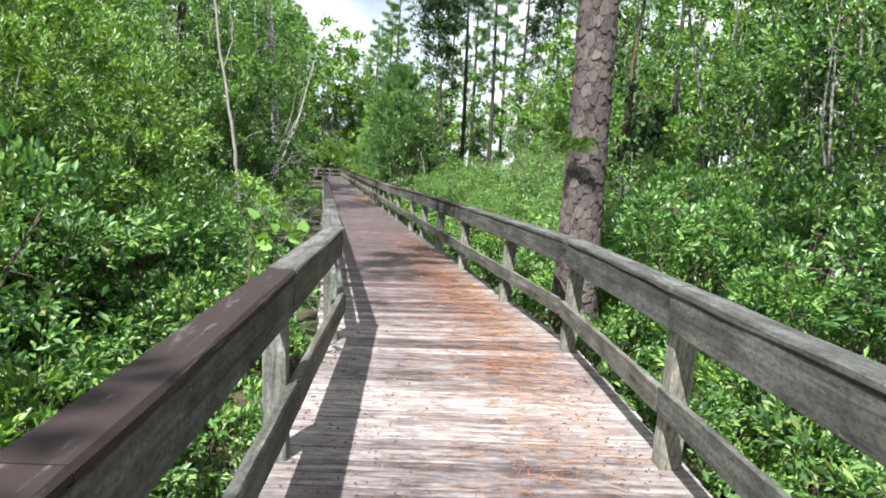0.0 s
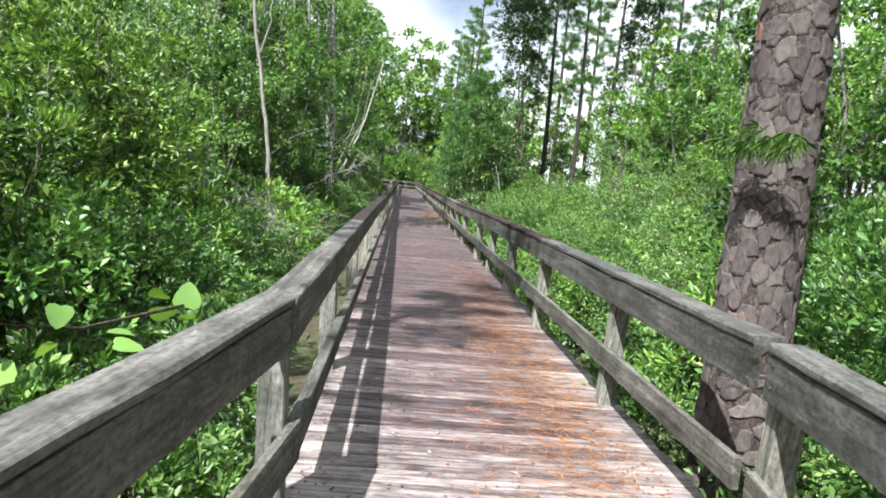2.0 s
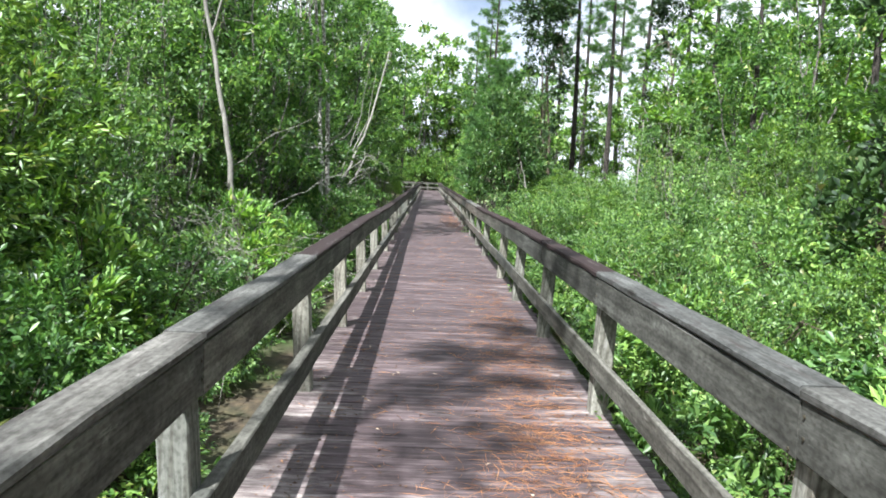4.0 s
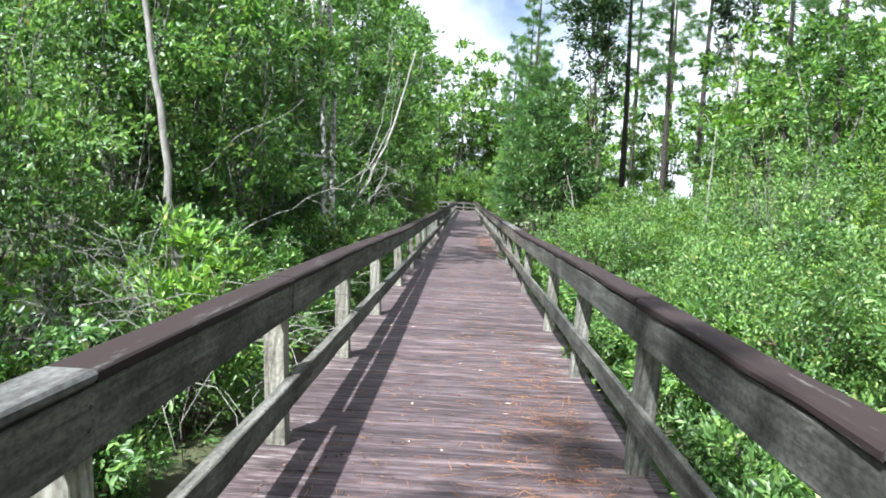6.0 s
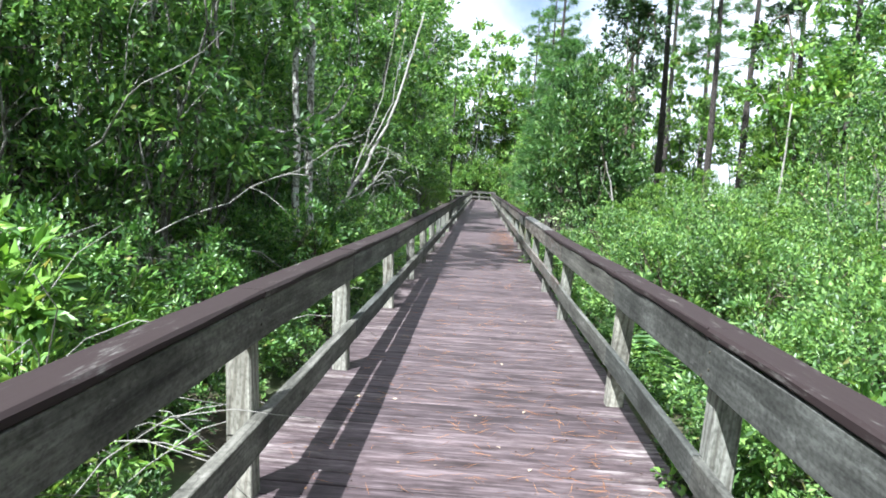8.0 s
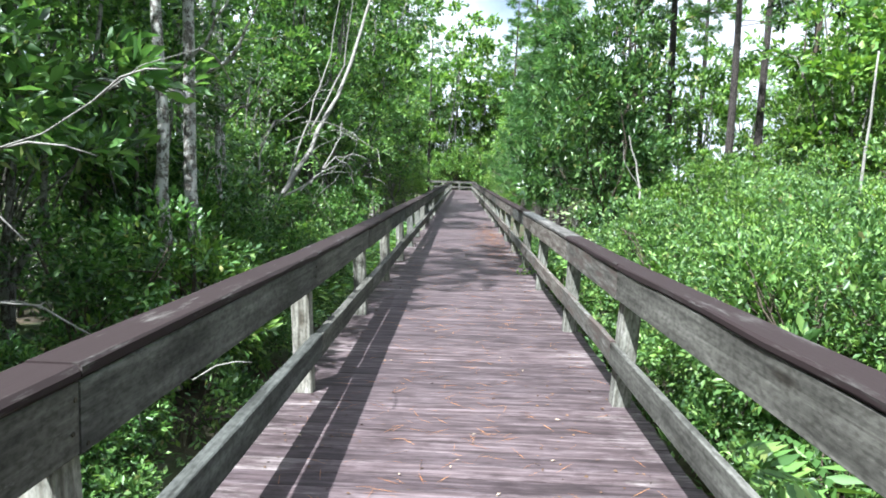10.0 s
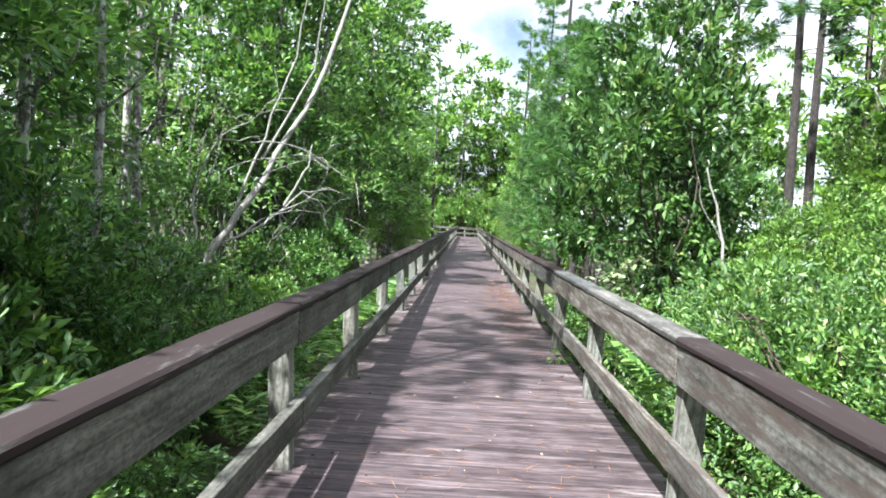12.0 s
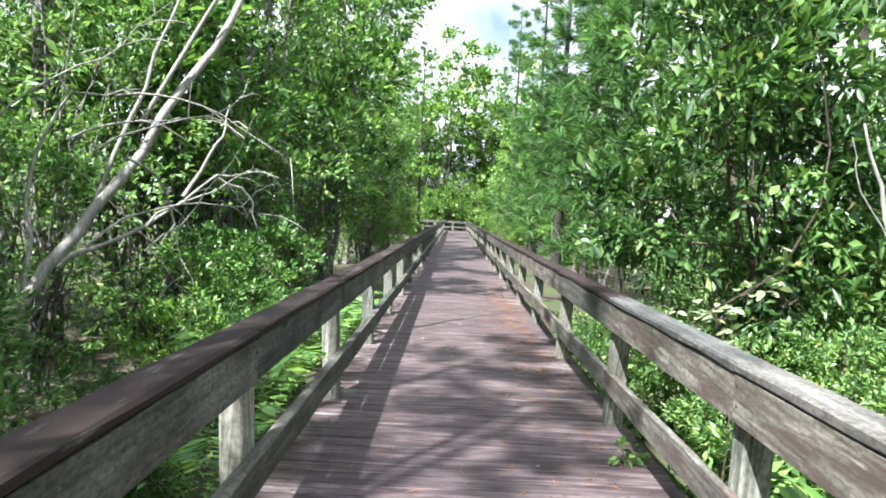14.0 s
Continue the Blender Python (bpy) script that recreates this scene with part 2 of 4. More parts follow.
def bark(name, dark, light, scale=(9, 9, 3.0), lichen=None, depth=0.02, crack=1.0, flakes=False):
    mat, nodes, links, bsdf = shader(name)
    v = coords(nodes, links, "Object", scale)
    vor = nodes.new("ShaderNodeTexVoronoi")
    vor.feature = "DISTANCE_TO_EDGE"
    n = noise_tex(nodes, links, v, 1.5, 5.0)
    warp = nodes.new("ShaderNodeVectorMath")
    warp.operation = "ADD"
    links.new(v, warp.inputs[0])
    col3 = nodes.new("ShaderNodeTexNoise")
    col3.inputs["Scale"].default_value = 1.2
    links.new(v, col3.inputs["Vector"])
    links.new(col3.outputs["Color"], warp.inputs[1])
    links.new(warp.outputs[0], vor.inputs["Vector"])
    floor = (1 - crack,) * 3
    crack = ramp(nodes, links, vor.outputs["Distance"], ((0.0, floor), (0.11, (1, 1, 1))))
    plate = ramp(nodes, links, n, ((0.3, dark), (0.7, light)))
    col = mixed(nodes, links, crack, tuple(c * 0.35 for c in dark), plate)
    if flakes:
        cell = nodes.new("ShaderNodeTexVoronoi")
        links.new(warp.outputs[0], cell.inputs["Vector"])
        sep = nodes.new("ShaderNodeSeparateColor")
        links.new(cell.outputs["Color"], sep.inputs[0])
        tint = ramp(nodes, links, sep.outputs[0], ((0.0, (0.55, 0.52, 0.5)), (0.5, (1.0, 0.97, 0.95)), (0.85, (1.45, 1.4, 1.38)), (1.0, (1.5, 1.05, 0.85))))
        col = mixed(nodes, links, 0.9, col, tint, "MULTIPLY")
        v5 = coords(nodes, links, "Object", (30, 30, 14))
        fine = noise_tex(nodes, links, v5, 1.0, 6.0, 0.7)
        col = mixed(nodes, links, 0.4, col, ramp(nodes, links, fine, ((0.35, (0.5, 0.48, 0.46)), (0.6, (1.15, 1.15, 1.15)))), "MULTIPLY")
    if lichen:
        v2 = coords(nodes, links, "Object", (1, 1, 0.8))
        spots = noise_tex(nodes, links, v2, 16.0, 6.0, 0.75)
        col = mixed(nodes, links, ramp(nodes, links, spots, ((0.47, (0, 0, 0)), (0.53, (1, 1, 1)))), col, lichen)
    links.new(col, bsdf.inputs["Base Color"])
    bsdf.inputs["Roughness"].default_value = 0.9
    bsdf.inputs["Specular IOR Level"].default_value = 0.2
    h = mixed(nodes, links, 0.35, crack, n)
    bumped(nodes, links, bsdf, h, 0.9, depth)
    return mat


PINE_BARK = bark("pine_bark", (0.04, 0.034, 0.032), (0.11, 0.093, 0.088), (13, 13, 8.5), crack=0.35, flakes=True)


def plate_bark():
    """Bark scales: each its own grey, pink or rust tone, finely grained."""
    mat, nodes, links, bsdf = shader("bark_plate")
    geo = nodes.new("ShaderNodeNewGeometry")
    col = ramp(nodes, links, geo.outputs["Random Per Island"], ((0.0, (0.062, 0.052, 0.050)), (0.5, (0.088, 0.075, 0.072)), (0.9, (0.125, 0.107, 0.102)), (0.985, (0.15, 0.13, 0.124)), (1.0, (0.17, 0.098, 0.07))))
    v = coords(nodes, links, "Object", (38, 38, 20), False)
    fine = noise_tex(nodes, links, v, 1.0, 6.0, 0.7)
    col = mixed(nodes, links, 0.85, col, ramp(nodes, links, fine, ((0.32, (0.45, 0.43, 0.42)), (0.58, (1.15, 1.13, 1.12)))), "MULTIPLY")
    links.new(col, bsdf.inputs["Base Color"])
    bsdf.inputs["Roughness"].default_value = 0.9
    bsdf.inputs["Specular IOR Level"].default_value = 0.2
    bumped(nodes, links, bsdf, fine, 0.8, 0.008)
    return mat


PLATE_BARK = plate_bark()
FAR_BARK = bark("far_pine_bark", (0.045, 0.04, 0.036), (0.115, 0.10, 0.09), (13, 13, 5.0))
GREY_BARK = bark("grey_bark", (0.10, 0.09, 0.075), (0.24, 0.22, 0.19), (24, 24, 9), (0.46, 0.46, 0.42), 0.004)
PALE_BARK = bark("pale_bark", (0.19, 0.18, 0.16), (0.38, 0.365, 0.33), (26, 26, 5), None, 0.003, 0.45)
TWIG_BARK = bark("twig_bark", (0.055, 0.048, 0.04), (0.15, 0.135, 0.115), (24, 24, 9), (0.24, 0.235, 0.21), 0.004)
STEM_BARK = bark("stem_bark", (0.07, 0.055, 0.04), (0.16, 0.13, 0.10), (30, 30, 8), None, 0.003)


def ground_soil():
    mat, nodes, links, bsdf = shader("swamp_litter")
    v = coords(nodes, links, "Object", (1, 1, 1), False)
    a = noise_tex(nodes, links, v, 9.0, 8.0, 0.7)
    col = ramp(nodes, links, a, ((0.3, (0.02, 0.016, 0.01)), (0.5, (0.055, 0.042, 0.025)), (0.7, (0.12, 0.09, 0.05))))
    b = noise_tex(nodes, links, v, 0.7, 4.0)
    col = mixed(nodes, links, ramp(nodes, links, b, ((0.42, (0, 0, 0)), (0.6, (0.8, 0.8, 0.8)))), col, (0.045, 0.075, 0.018))
    links.new(col, bsdf.inputs["Base Color"])
    bsdf.inputs["Roughness"].default_value = 0.9
    bumped(nodes, links, bsdf, a, 1.0, 0.03)
    return mat


SOIL = ground_soil()


def litter_mat(name, a, b):
    mat, nodes, links, bsdf = shader(name)
    geo = nodes.new("ShaderNodeNewGeometry")
    links.new(ramp(nodes, links, geo.outputs["Random Per Island"], ((0.0, a), (1.0, b))), bsdf.inputs["Base Color"])
    bsdf.inputs["Roughness"].default_value = 0.7
    return mat


NEEDLE_LITTER = litter_mat("fallen_needle", (0.22, 0.075, 0.022), (0.50, 0.24, 0.09))
CRUMB_LITTER = litter_mat("litter_crumb", (0.04, 0.025, 0.016), (0.20, 0.11, 0.055))
LEAF_LITTER = litter_mat("fallen_leaf", (0.22, 0.10, 0.04), (0.72, 0.62, 0.46))

# ---- geometry helpers ----
rng = np.random.default_rng(7)
IDENT = Matrix.Identity(4)


def mesh_of(name, verts, faces, mat, smooth=False):
    me = bpy.data.meshes.new(name)
    me.from_pydata(verts, [], faces)
    me.materials.append(mat)
    if smooth:
        me.polygons.foreach_set("use_smooth", [True] * len(me.polygons))
    me.update()
    return me


def part_of(name, me, parent, label="", m=IDENT, kind=""):
    ob = new(name, me)
    ob.parent = parent
    ob.matrix_basis = m
    return tagged(ob, label, "", "", kind)


def thing(name, label, category, m=IDENT, group="", kind=""):
    ob = new(name)
    ob.matrix_basis = m
    ob.empty_display_size = 0.2
    return tagged(ob, label, category, group, kind)


def board_mesh(name, length, width, thick, mat, worn=0.004, cuts=4, seed=0):
    """A sawn board along X with eased, slightly uneven edges; its top lies at z = 0."""
    r = random.Random(seed)
    ring = []
    for i in range(cuts + 1):
        x = -length / 2 + length * i / cuts
        e = [worn * r.uniform(0.5, 1.7) for _ in range(4)]
        dy, dz = r.uniform(-0.0025, 0.0025), r.uniform(-0.0015, 0.0015)
        w, t = width / 2, thick
        ring.append([(x, -w + dy, -e[0] + dz), (x, -w + e[0] + dy, dz), (x, w - e[1] + dy, dz), (x, w + dy, -e[1] + dz),
                     (x, w + dy, -t + e[2] + dz), (x, w - e[2] + dy, -t + dz), (x, -w + e[3] + dy, -t + dz), (x, -w + dy, -t + e[3] + dz)])
    verts = [p for q in ring for p in q]
    faces = [tuple(range(8)), tuple(range(8 * cuts + 7, 8 * cuts - 1, -1))]
    for i in range(cuts):
        for j in range(8):
            k = (j + 1) % 8
            faces.append((8 * i + j, 8 * (i + 1) + j, 8 * (i + 1) + k, 8 * i + k))
    return mesh_of(name, verts, faces, mat)


def tube(points, radii, sides=6):
    """Vertices and faces of a tapered tube along points."""
    pts = [Vector(p) for p in points]
    verts, faces = [], []
    for i, p in enumerate(pts):
        d = (pts[min(i + 1, len(pts) - 1)] - pts[max(i - 1, 0)]).normalized()
        a = d.cross(Vector((0.31, 0.95, 0.07))).normalized()
        b = d.cross(a)
        for j in range(sides):
            t = 2 * math.pi * j / sides
            verts.append(tuple(p + (a * math.cos(t) + b * math.sin(t)) * radii[i]))
    for i in range(len(pts) - 1):
        for j in range(sides):
            k = (j + 1) % sides
            faces.append((i * sides + j, i * sides + k, (i + 1) * sides + k, (i + 1) * sides + j))
    faces.append(tuple(range((len(pts) - 1) * sides, len(pts) * sides)))
    return verts, faces


def joined(pieces):
    verts, faces = [], []
    for v, f in pieces:
        n = len(verts)
        verts += v
        faces += [tuple(i + n for i in q) for q in f]
    return verts, faces


def unit(a):
    return a / np.maximum(np.linalg.norm(a, axis=-1, keepdims=True), 1e-6)


def leaf_mesh(name, base, way, size, mat, slim=0.42, fold=0.12, droop=0.0):
    """Folded leaves, two faces each: base points, directions, lengths."""
    n = len(base)
    way = unit(way)
    up = unit(np.array([0, 0, 1.0]) + rng.normal(0, 0.55, (n, 3)))
    side = unit(np.cross(way, up))
    nor = np.cross(side, way)
    size = size[:, None]
    tip = base + way * size - np.array([0, 0, 1.0]) * size * droop
    mid = base + way * size * 0.56 + nor * size * fold
    v = np.stack([base, mid - side * size * slim / 2, tip, mid + side * size * slim / 2], 1).reshape(-1, 3)
    me = bpy.data.meshes.new(name)
    me.vertices.add(4 * n)
    me.vertices.foreach_set("co", v.astype(np.float32).ravel())
    i = np.arange(n)[:, None] * 4
    tri = np.concatenate([i + [0, 1, 2], i + [0, 2, 3]], 1).reshape(-1)
    me.loops.add(6 * n)
    me.loops.foreach_set("vertex_index", tri.astype(np.int32))
    me.polygons.add(2 * n)
    me.polygons.foreach_set("loop_start", np.arange(0, 6 * n, 3, dtype=np.int32))
    me.materials.append(mat)
    me.update(calc_edges=True)
    return me


def rosettes(centres, outward, per, size, spread=0.9, reach=0.04):
    """Whorls of leaves round twig ends."""
    k = len(centres)
    c = np.repeat(centres, per, 0)
    o = np.repeat(outward, per, 0)
    way = unit(o * 0.75 + rng.normal(0, spread * 0.62, (k * per, 3)) + np.array([0, 0, 0.12]))
    base = c + way * reach + rng.normal(0, reach * 0.7, (k * per, 3))
    return base, way, size * rng.uniform(0.55, 1.2, k * per)


def lobes_points(lobes, count, shell=0.55):
    """Points in the outer part of several ellipsoids, and the ways out of them."""
    vol = np.array([l[3] * l[4] * l[5] for l in lobes]) ** 0.72
    sprays = max(12, count // 9)
    which = rng.choice(len(lobes), sprays, p=vol / vol.sum())
    L = np.array(lobes)[which]
    d = unit(rng.normal(0, 1, (sprays, 3)) + np.array([0, 0, 0.25]))
    r = 1.05 - shell * rng.random(sprays) ** 1.5
    c = L[:, :3] + d * L[:, 3:] * r[:, None]
    pick = rng.integers(0, sprays, count)
    wide = L[pick, 3:] * 0.20
    off = rng.normal(0, 1, (count, 3)) * wide * np.array([1, 1, 0.55])
    o = unit(unit(d[pick] / L[pick, 3:]) + unit(off) * 0.5)
    return c[pick] + off, o


def plant(name, label, category, height, lobes, leaf, size, clumps, per, stems, stem_mat, slim=0.42, reach=0.04, spread=0.9, radius=0.02, low=0.05):
    """A bush or broad-leaved tree with its base at the origin: stems and branches, and a crown of whorled leaves."""
    t = thing(name, label, category)
    p, o = lobes_points(lobes, clumps)
    keep = p[:, 2] > low
    p, o = p[keep], o[keep]
    base, way, sz = rosettes(p, o, per, size, spread, reach)
    part_of("crown", leaf_mesh("crown", base, way, sz, leaf, slim), t)
    pieces = []
    r = random.Random(len(label) + clumps)
    for s in range(stems):
        l = lobes[s % len(lobes)]
        a = Vector((r.uniform(-1, 1), r.uniform(-1, 1), 0)) * radius * 4
        b = Vector((l[0] + r.uniform(-0.3, 0.3) * l[3], l[1] + r.uniform(-0.3, 0.3) * l[4], l[2] + r.uniform(0.1, 0.7) * l[5]))
        pts, n = [], 6
        for i in range(n + 1):
            f = i / n
            q = a.lerp(b, f)
            q.x = a.x + (b.x - a.x) * f ** 1.4 + r.uniform(-1, 1) * 0.02 * height
            q.y = a.y + (b.y - a.y) * f ** 1.4 + r.uniform(-1, 1) * 0.02 * height
            pts.append(q)
        pts[0] = Vector((a.x, a.y, -0.15))
        rad = radius * r.uniform(0.7, 1.2)
        pieces.append(tube(pts, [rad * (1 - 0.8 * i / n) for i in range(n + 1)], 5))
        for _ in range(4):
            i = r.randint(2, n)
            q = pts[i]
            j = r.randrange(len(p))
            best = min((Vector(p[r.randrange(len(p))]) for _ in range(12)), key=lambda w: (w - q).length)
            m = q.lerp(best, 0.5) + Vector((0, 0, 0.04 * height * r.uniform(-0.3, 1)))
            pieces.append(tube([q, m, best], [rad * 0.35, rad * 0.25, rad * 0.1], 4))
    v, f = joined(pieces)
    part_of("branchwork", mesh_of("branchwork", v, f, stem_mat, True), t, "thin brown branching stems")
    return t


def placed(x, y, z=0.0, turn=0.0, size=1.0, tall=1.0, lean=0.0):
    return pose(x, y, z, lean, 0, turn) @ Matrix.Diagonal((size, size, size * tall, 1))


# ---- the line of the walk ----
BEND = Vector((0.567, 3.36, 0))
TURN_1, TURN_2 = 3.15, 10.43
END = 76.0


def axis(s):
    a = radians(TURN_1 if s < 0 else TURN_2)
    return Vector((-math.sin(a), math.cos(a), 0)), Vector((math.cos(a), math.sin(a), 0)), a


def spot(s, u, z=0.0):
    """A place s metres along the boardwalk from its bend and u metres to the right of its middle."""
    d, r, _ = axis(s)
    return BEND + d * s + r * u + Vector((0, 0, z))


GROUND = -0.55


def lie(x, y):
    return GROUND + 0.10 * noise.noise((x * 0.35, y * 0.35, 0)) + 0.03 * noise.noise((x * 1.7, y * 1.7, 3))


# ---- ground ----
def make_ground():
    verts, faces = [], []
    xs = [-1500, -600, -250, -120] + [-70 + 1.4 * i for i in range(101)] + [120, 250, 600, 1500]
    ys = [-1500, -500, -150, -60] + [-20 + 1.4 * i for i in range(96)] + [160, 300, 700, 2500]
    for y in ys:
        for x in xs:
            verts.append((x, y, lie(x, y)))
    w = len(xs)
    for j in range(len(ys) - 1):
        for i in range(w - 1):
            faces.append((j * w + i, j * w + i + 1, (j + 1) * w + i + 1, (j + 1) * w + i))
    ob = new("ground", mesh_of("ground", verts, faces, SOIL, True))
    tagged(ob, "dark damp swamp soil covered with leaf litter", "ground", kind="structure")


make_ground()

# ---- railings ----
POST_LEFT = [-8.9, -6.75, -4.55, -2.35, 0.15, 2.32, 4.67, 6.72, 8.8, 10.97, 13.65, 16.1, 18.28, 20.5, 22.65]
POST_RIGHT = [-8.8, -6.6, -4.4, -2.3, -0.03, 1.95, 4.42, 6.6, 8.6, 10.55, 13.63, 15.7, 18.03, 20.12, 22.35]
while POST_LEFT[-1] < END - 2:
    POST_LEFT.append(POST_LEFT[-1] + 2.2)
    POST_RIGHT.append(POST_RIGHT[-1] + 2.2)


def dip(s):
    """The rails stand a little lower over the second half of the walk."""
    return -0.06 * min(1.0, max(0.0, (s - 9.0) / 5.0))


CLEAR, POST = 0.98, 0.115
RAIL_TOP, RAIL_LOW = 0.908, {-1: 0.385, 1: 0.42}


def place_board(name, me, parent, a, b, flat, length, label=""):
    """Lays a board mesh of that length from a to b; flat: its broad face up, else upright."""
    d = b - a
    m = Matrix.Translation((a + b) / 2) @ d.to_track_quat("X", "Z").to_matrix().to_4x4()
    if not flat:
        m = m @ pose(0, 0, 0, 90)
    return part_of(name, me, parent, label, m @ Matrix.Diagonal(((d.length - 0.006) / length, 1, 1, 1)))


POST_MESH = []
for k in range(4):
    q = board_mesh("post", 1.6, POST, POST, POST_WOOD, 0.006, 4, k)
    q.transform(Matrix.Translation((0, 0, POST / 2)))
    POST_MESH.append(q)
TOP_MESH = [board_mesh("top_rail", 2.2, 0.184, 0.038, RAIL_WOOD, 0.004, 5, 10 + k) for k in range(4)]
LOW_MESH = [board_mesh("lower_rail", 2.2, 0.14, 0.038, RAIL_WOOD, 0.004, 5, 20 + k) for k in range(4)]
TOP_PALE_MESH = [board_mesh("top_rail", 2.2, 0.184, 0.038, RAIL_PALE, 0.004, 5, 50 + k) for k in range(4)]
LOW_THICK_MESH = [board_mesh("lower_rail", 2.2, 0.15, 0.062, RAIL_WOOD, 0.005, 5, 80 + k) for k in range(4)]
LOW_PALE_MESH = [board_mesh("lower_rail", 2.2, 0.14, 0.038, RAIL_PALE, 0.004, 5, 60 + k) for k in range(4)]
CAP_GREY_MESH = [board_mesh("cap_board", 2.2, 0.15, 0.04, CAP_GREY, 0.009, 6, 30 + k) for k in range(3)]
CAP_BROWN_MESH = [board_mesh("cap_board", 2.2, 0.15, 0.04, CAP_BROWN, 0.009, 6, 40 + k) for k in range(3)]


def nail_head():
    ring = [(0.007 * math.cos(a), 0.007 * math.sin(a)) for a in [math.pi * k / 4 for k in range(8)]]
    verts = [(x, y, 0) for x, y in ring] + [(x * 0.8, y * 0.8, 0.003) for x, y in ring]
    faces = [(k, (k + 1) % 8, 8 + (k + 1) % 8, 8 + k) for k in range(8)] + [tuple(range(8, 16))]
    return mesh_of("nail", verts, faces, FRAME_WOOD)


NAIL = nail_head()


def make_railing(sign):
    r = random.Random(5 + sign)
    rail = thing("railing", "weathered grey timber railing with a brown-stained cap", "railing", group="boardwalk railings")
    places = POST_LEFT if sign < 0 else POST_RIGHT
    for i, s in enumerate(places):
        p = spot(s, sign * (CLEAR - 0.032 + POST / 2))  # the posts lean a little outward
        _, _, a = axis(s)
        z = 0.905 + dip(s)
        m = Matrix.Translation((p.x, p.y, z - 0.8)) @ Matrix.Rotation(a + r.uniform(-0.02, 0.02), 4, "Z") @ Matrix.Rotation(sign * radians(2.3), 4, "Y") @ pose(0, 0, 0, r.uniform(-0.6, 0.6), r.uniform(-0.6, 0.6) - 90, 0)
        part_of("post", POST_MESH[i % 4], rail, "", m)
        if -5 < s < 26:
            for ds, z in ((-0.03, 0.79), (0.035, 0.74), (-0.03, 0.86)):
                q = spot(s + ds + r.uniform(-0.008, 0.008), sign * (CLEAR - 0.043), z + dip(s) + r.uniform(-0.01, 0.01))
                part_of("nail", NAIL, rail, "", Matrix.Translation(q) @ Matrix.Rotation(a, 4, "Z") @ pose(0, 0, 0, 0, -90 * sign, 0))
    for i in range(len(places) - 1):
        a, b = places[i], places[i + 1]
        if abs(a) < 0.5:
            a = 0.001
        side_b = -0.001 if abs(b) < 0.5 else b
        pale = sign > 0 and places[i] > 10.5 and i % 4 != 1
        for kind, mesh, z0, u, flat in (("top_rail", TOP_PALE_MESH if pale else TOP_MESH, RAIL_TOP - 0.092, CLEAR - 0.040, False), ("lower_rail", LOW_THICK_MESH if sign < 0 else LOW_PALE_MESH if pale else LOW_MESH, RAIL_LOW[sign] - 0.07, CLEAR - (0.082 if sign < 0 else 0.060), False)):
            uu = u - 0.002 * (i % 2)
            lift = r.uniform(-0.004, 0.004)
            drop = 1.0 if kind == "top_rail" else 0.3
            pa = spot(a, sign * uu, z0 + lift + drop * dip(a))
            pb = spot(side_b, sign * uu, z0 + lift + drop * dip(side_b) + r.uniform(-0.004, 0.004))
            if sign > 0:
                pa, pb = pb, pa
            place_board(kind, mesh[(i * 3 + r.randint(0, 3)) % 4], rail, pa, pb, False, 2.2)
        brown = (places[i] > 3.0 and not (sign > 0 and 15.5 < places[i] < 20)) or (sign < 0 and places[i] < -3)
        pool = CAP_BROWN_MESH if brown else CAP_GREY_MESH
        z = RAIL_TOP + 0.041 + 0.0015 * (i % 2)
        uc = 1.006
        place_board("cap_board", pool[i % 3], rail, spot(a, sign * uc, z + dip(a)), spot(side_b, sign * uc, z + dip(side_b)), True, 2.2,
                    "red-brown stained cap board" if brown else "grey weathered cap board")
    return rail


make_railing(-1)
make_railing(1)

# ---- end of the straight: the rails close across where the walk turns ----
def make_end():
    rail = thing("railing", "dark timber railing across the far end of the boardwalk", "railing", group="boardwalk railings")
    a, b = spot(END + 2.2, -3.5), spot(END + 2.2, 1.4)
    for k in range(4):
        p = a.lerp(b, k / 3)
        part_of("post", POST_MESH[k % 4], rail, "", Matrix.Translation((p.x, p.y, 0.105)) @ pose(0, 0, 0, 0, -90, 0))
    up = Vector((0, 0, 1))
    for k in range(3):
        p, q = a.lerp(b, k / 3), a.lerp(b, (k + 1) / 3)
        d, _, _ = axis(9)
        place_board("top_rail", TOP_MESH[k], rail, p - d * 0.07 + up * 0.81, q - d * 0.07 + up * 0.81, False, 2.2)
        place_board("lower_rail", LOW_MESH[k], rail, p - d * 0.07 + up * 0.33, q - d * 0.07 + up * 0.33, False, 2.2)
        place_board("cap_board", CAP_BROWN_MESH[k], rail, p + up * 0.95, q + up * 0.95, True, 2.2)


make_end()

# ---- plants: one of each kind, then copies ----
BAY = plant("shrub", "dense glossy green evergreen shrub beside the boardwalk", "shrub", 2.0,
            [(0, 0, 1.0, 0.8, 0.8, 0.8), (0.5, 0.3, 1.5, 0.55, 0.5, 0.5), (-0.5, -0.2, 1.45, 0.5, 0.55, 0.55), (0.1, -0.5, 0.6, 0.7, 0.6, 0.55), (-0.2, 0.5, 0.6, 0.7, 0.6, 0.55)],
            BAY_LEAF, 0.084, 560, 11, 9, STEM_BARK, 0.42, 0.03)
SMALL = plant("shrub", "sunlit thicket shrub with many small pale green leaves", "shrub", 1.6,
              [(0, 0, 0.7, 0.9, 0.9, 0.65), (0.55, 0.2, 1.05, 0.5, 0.5, 0.45), (-0.45, 0.4, 1.1, 0.5, 0.5, 0.5), (0.1, -0.5, 0.95, 0.6, 0.5, 0.5)],
              SMALL_LEAF, 0.058, 640, 11, 9, STEM_BARK, 0.46, 0.03, 1.1)
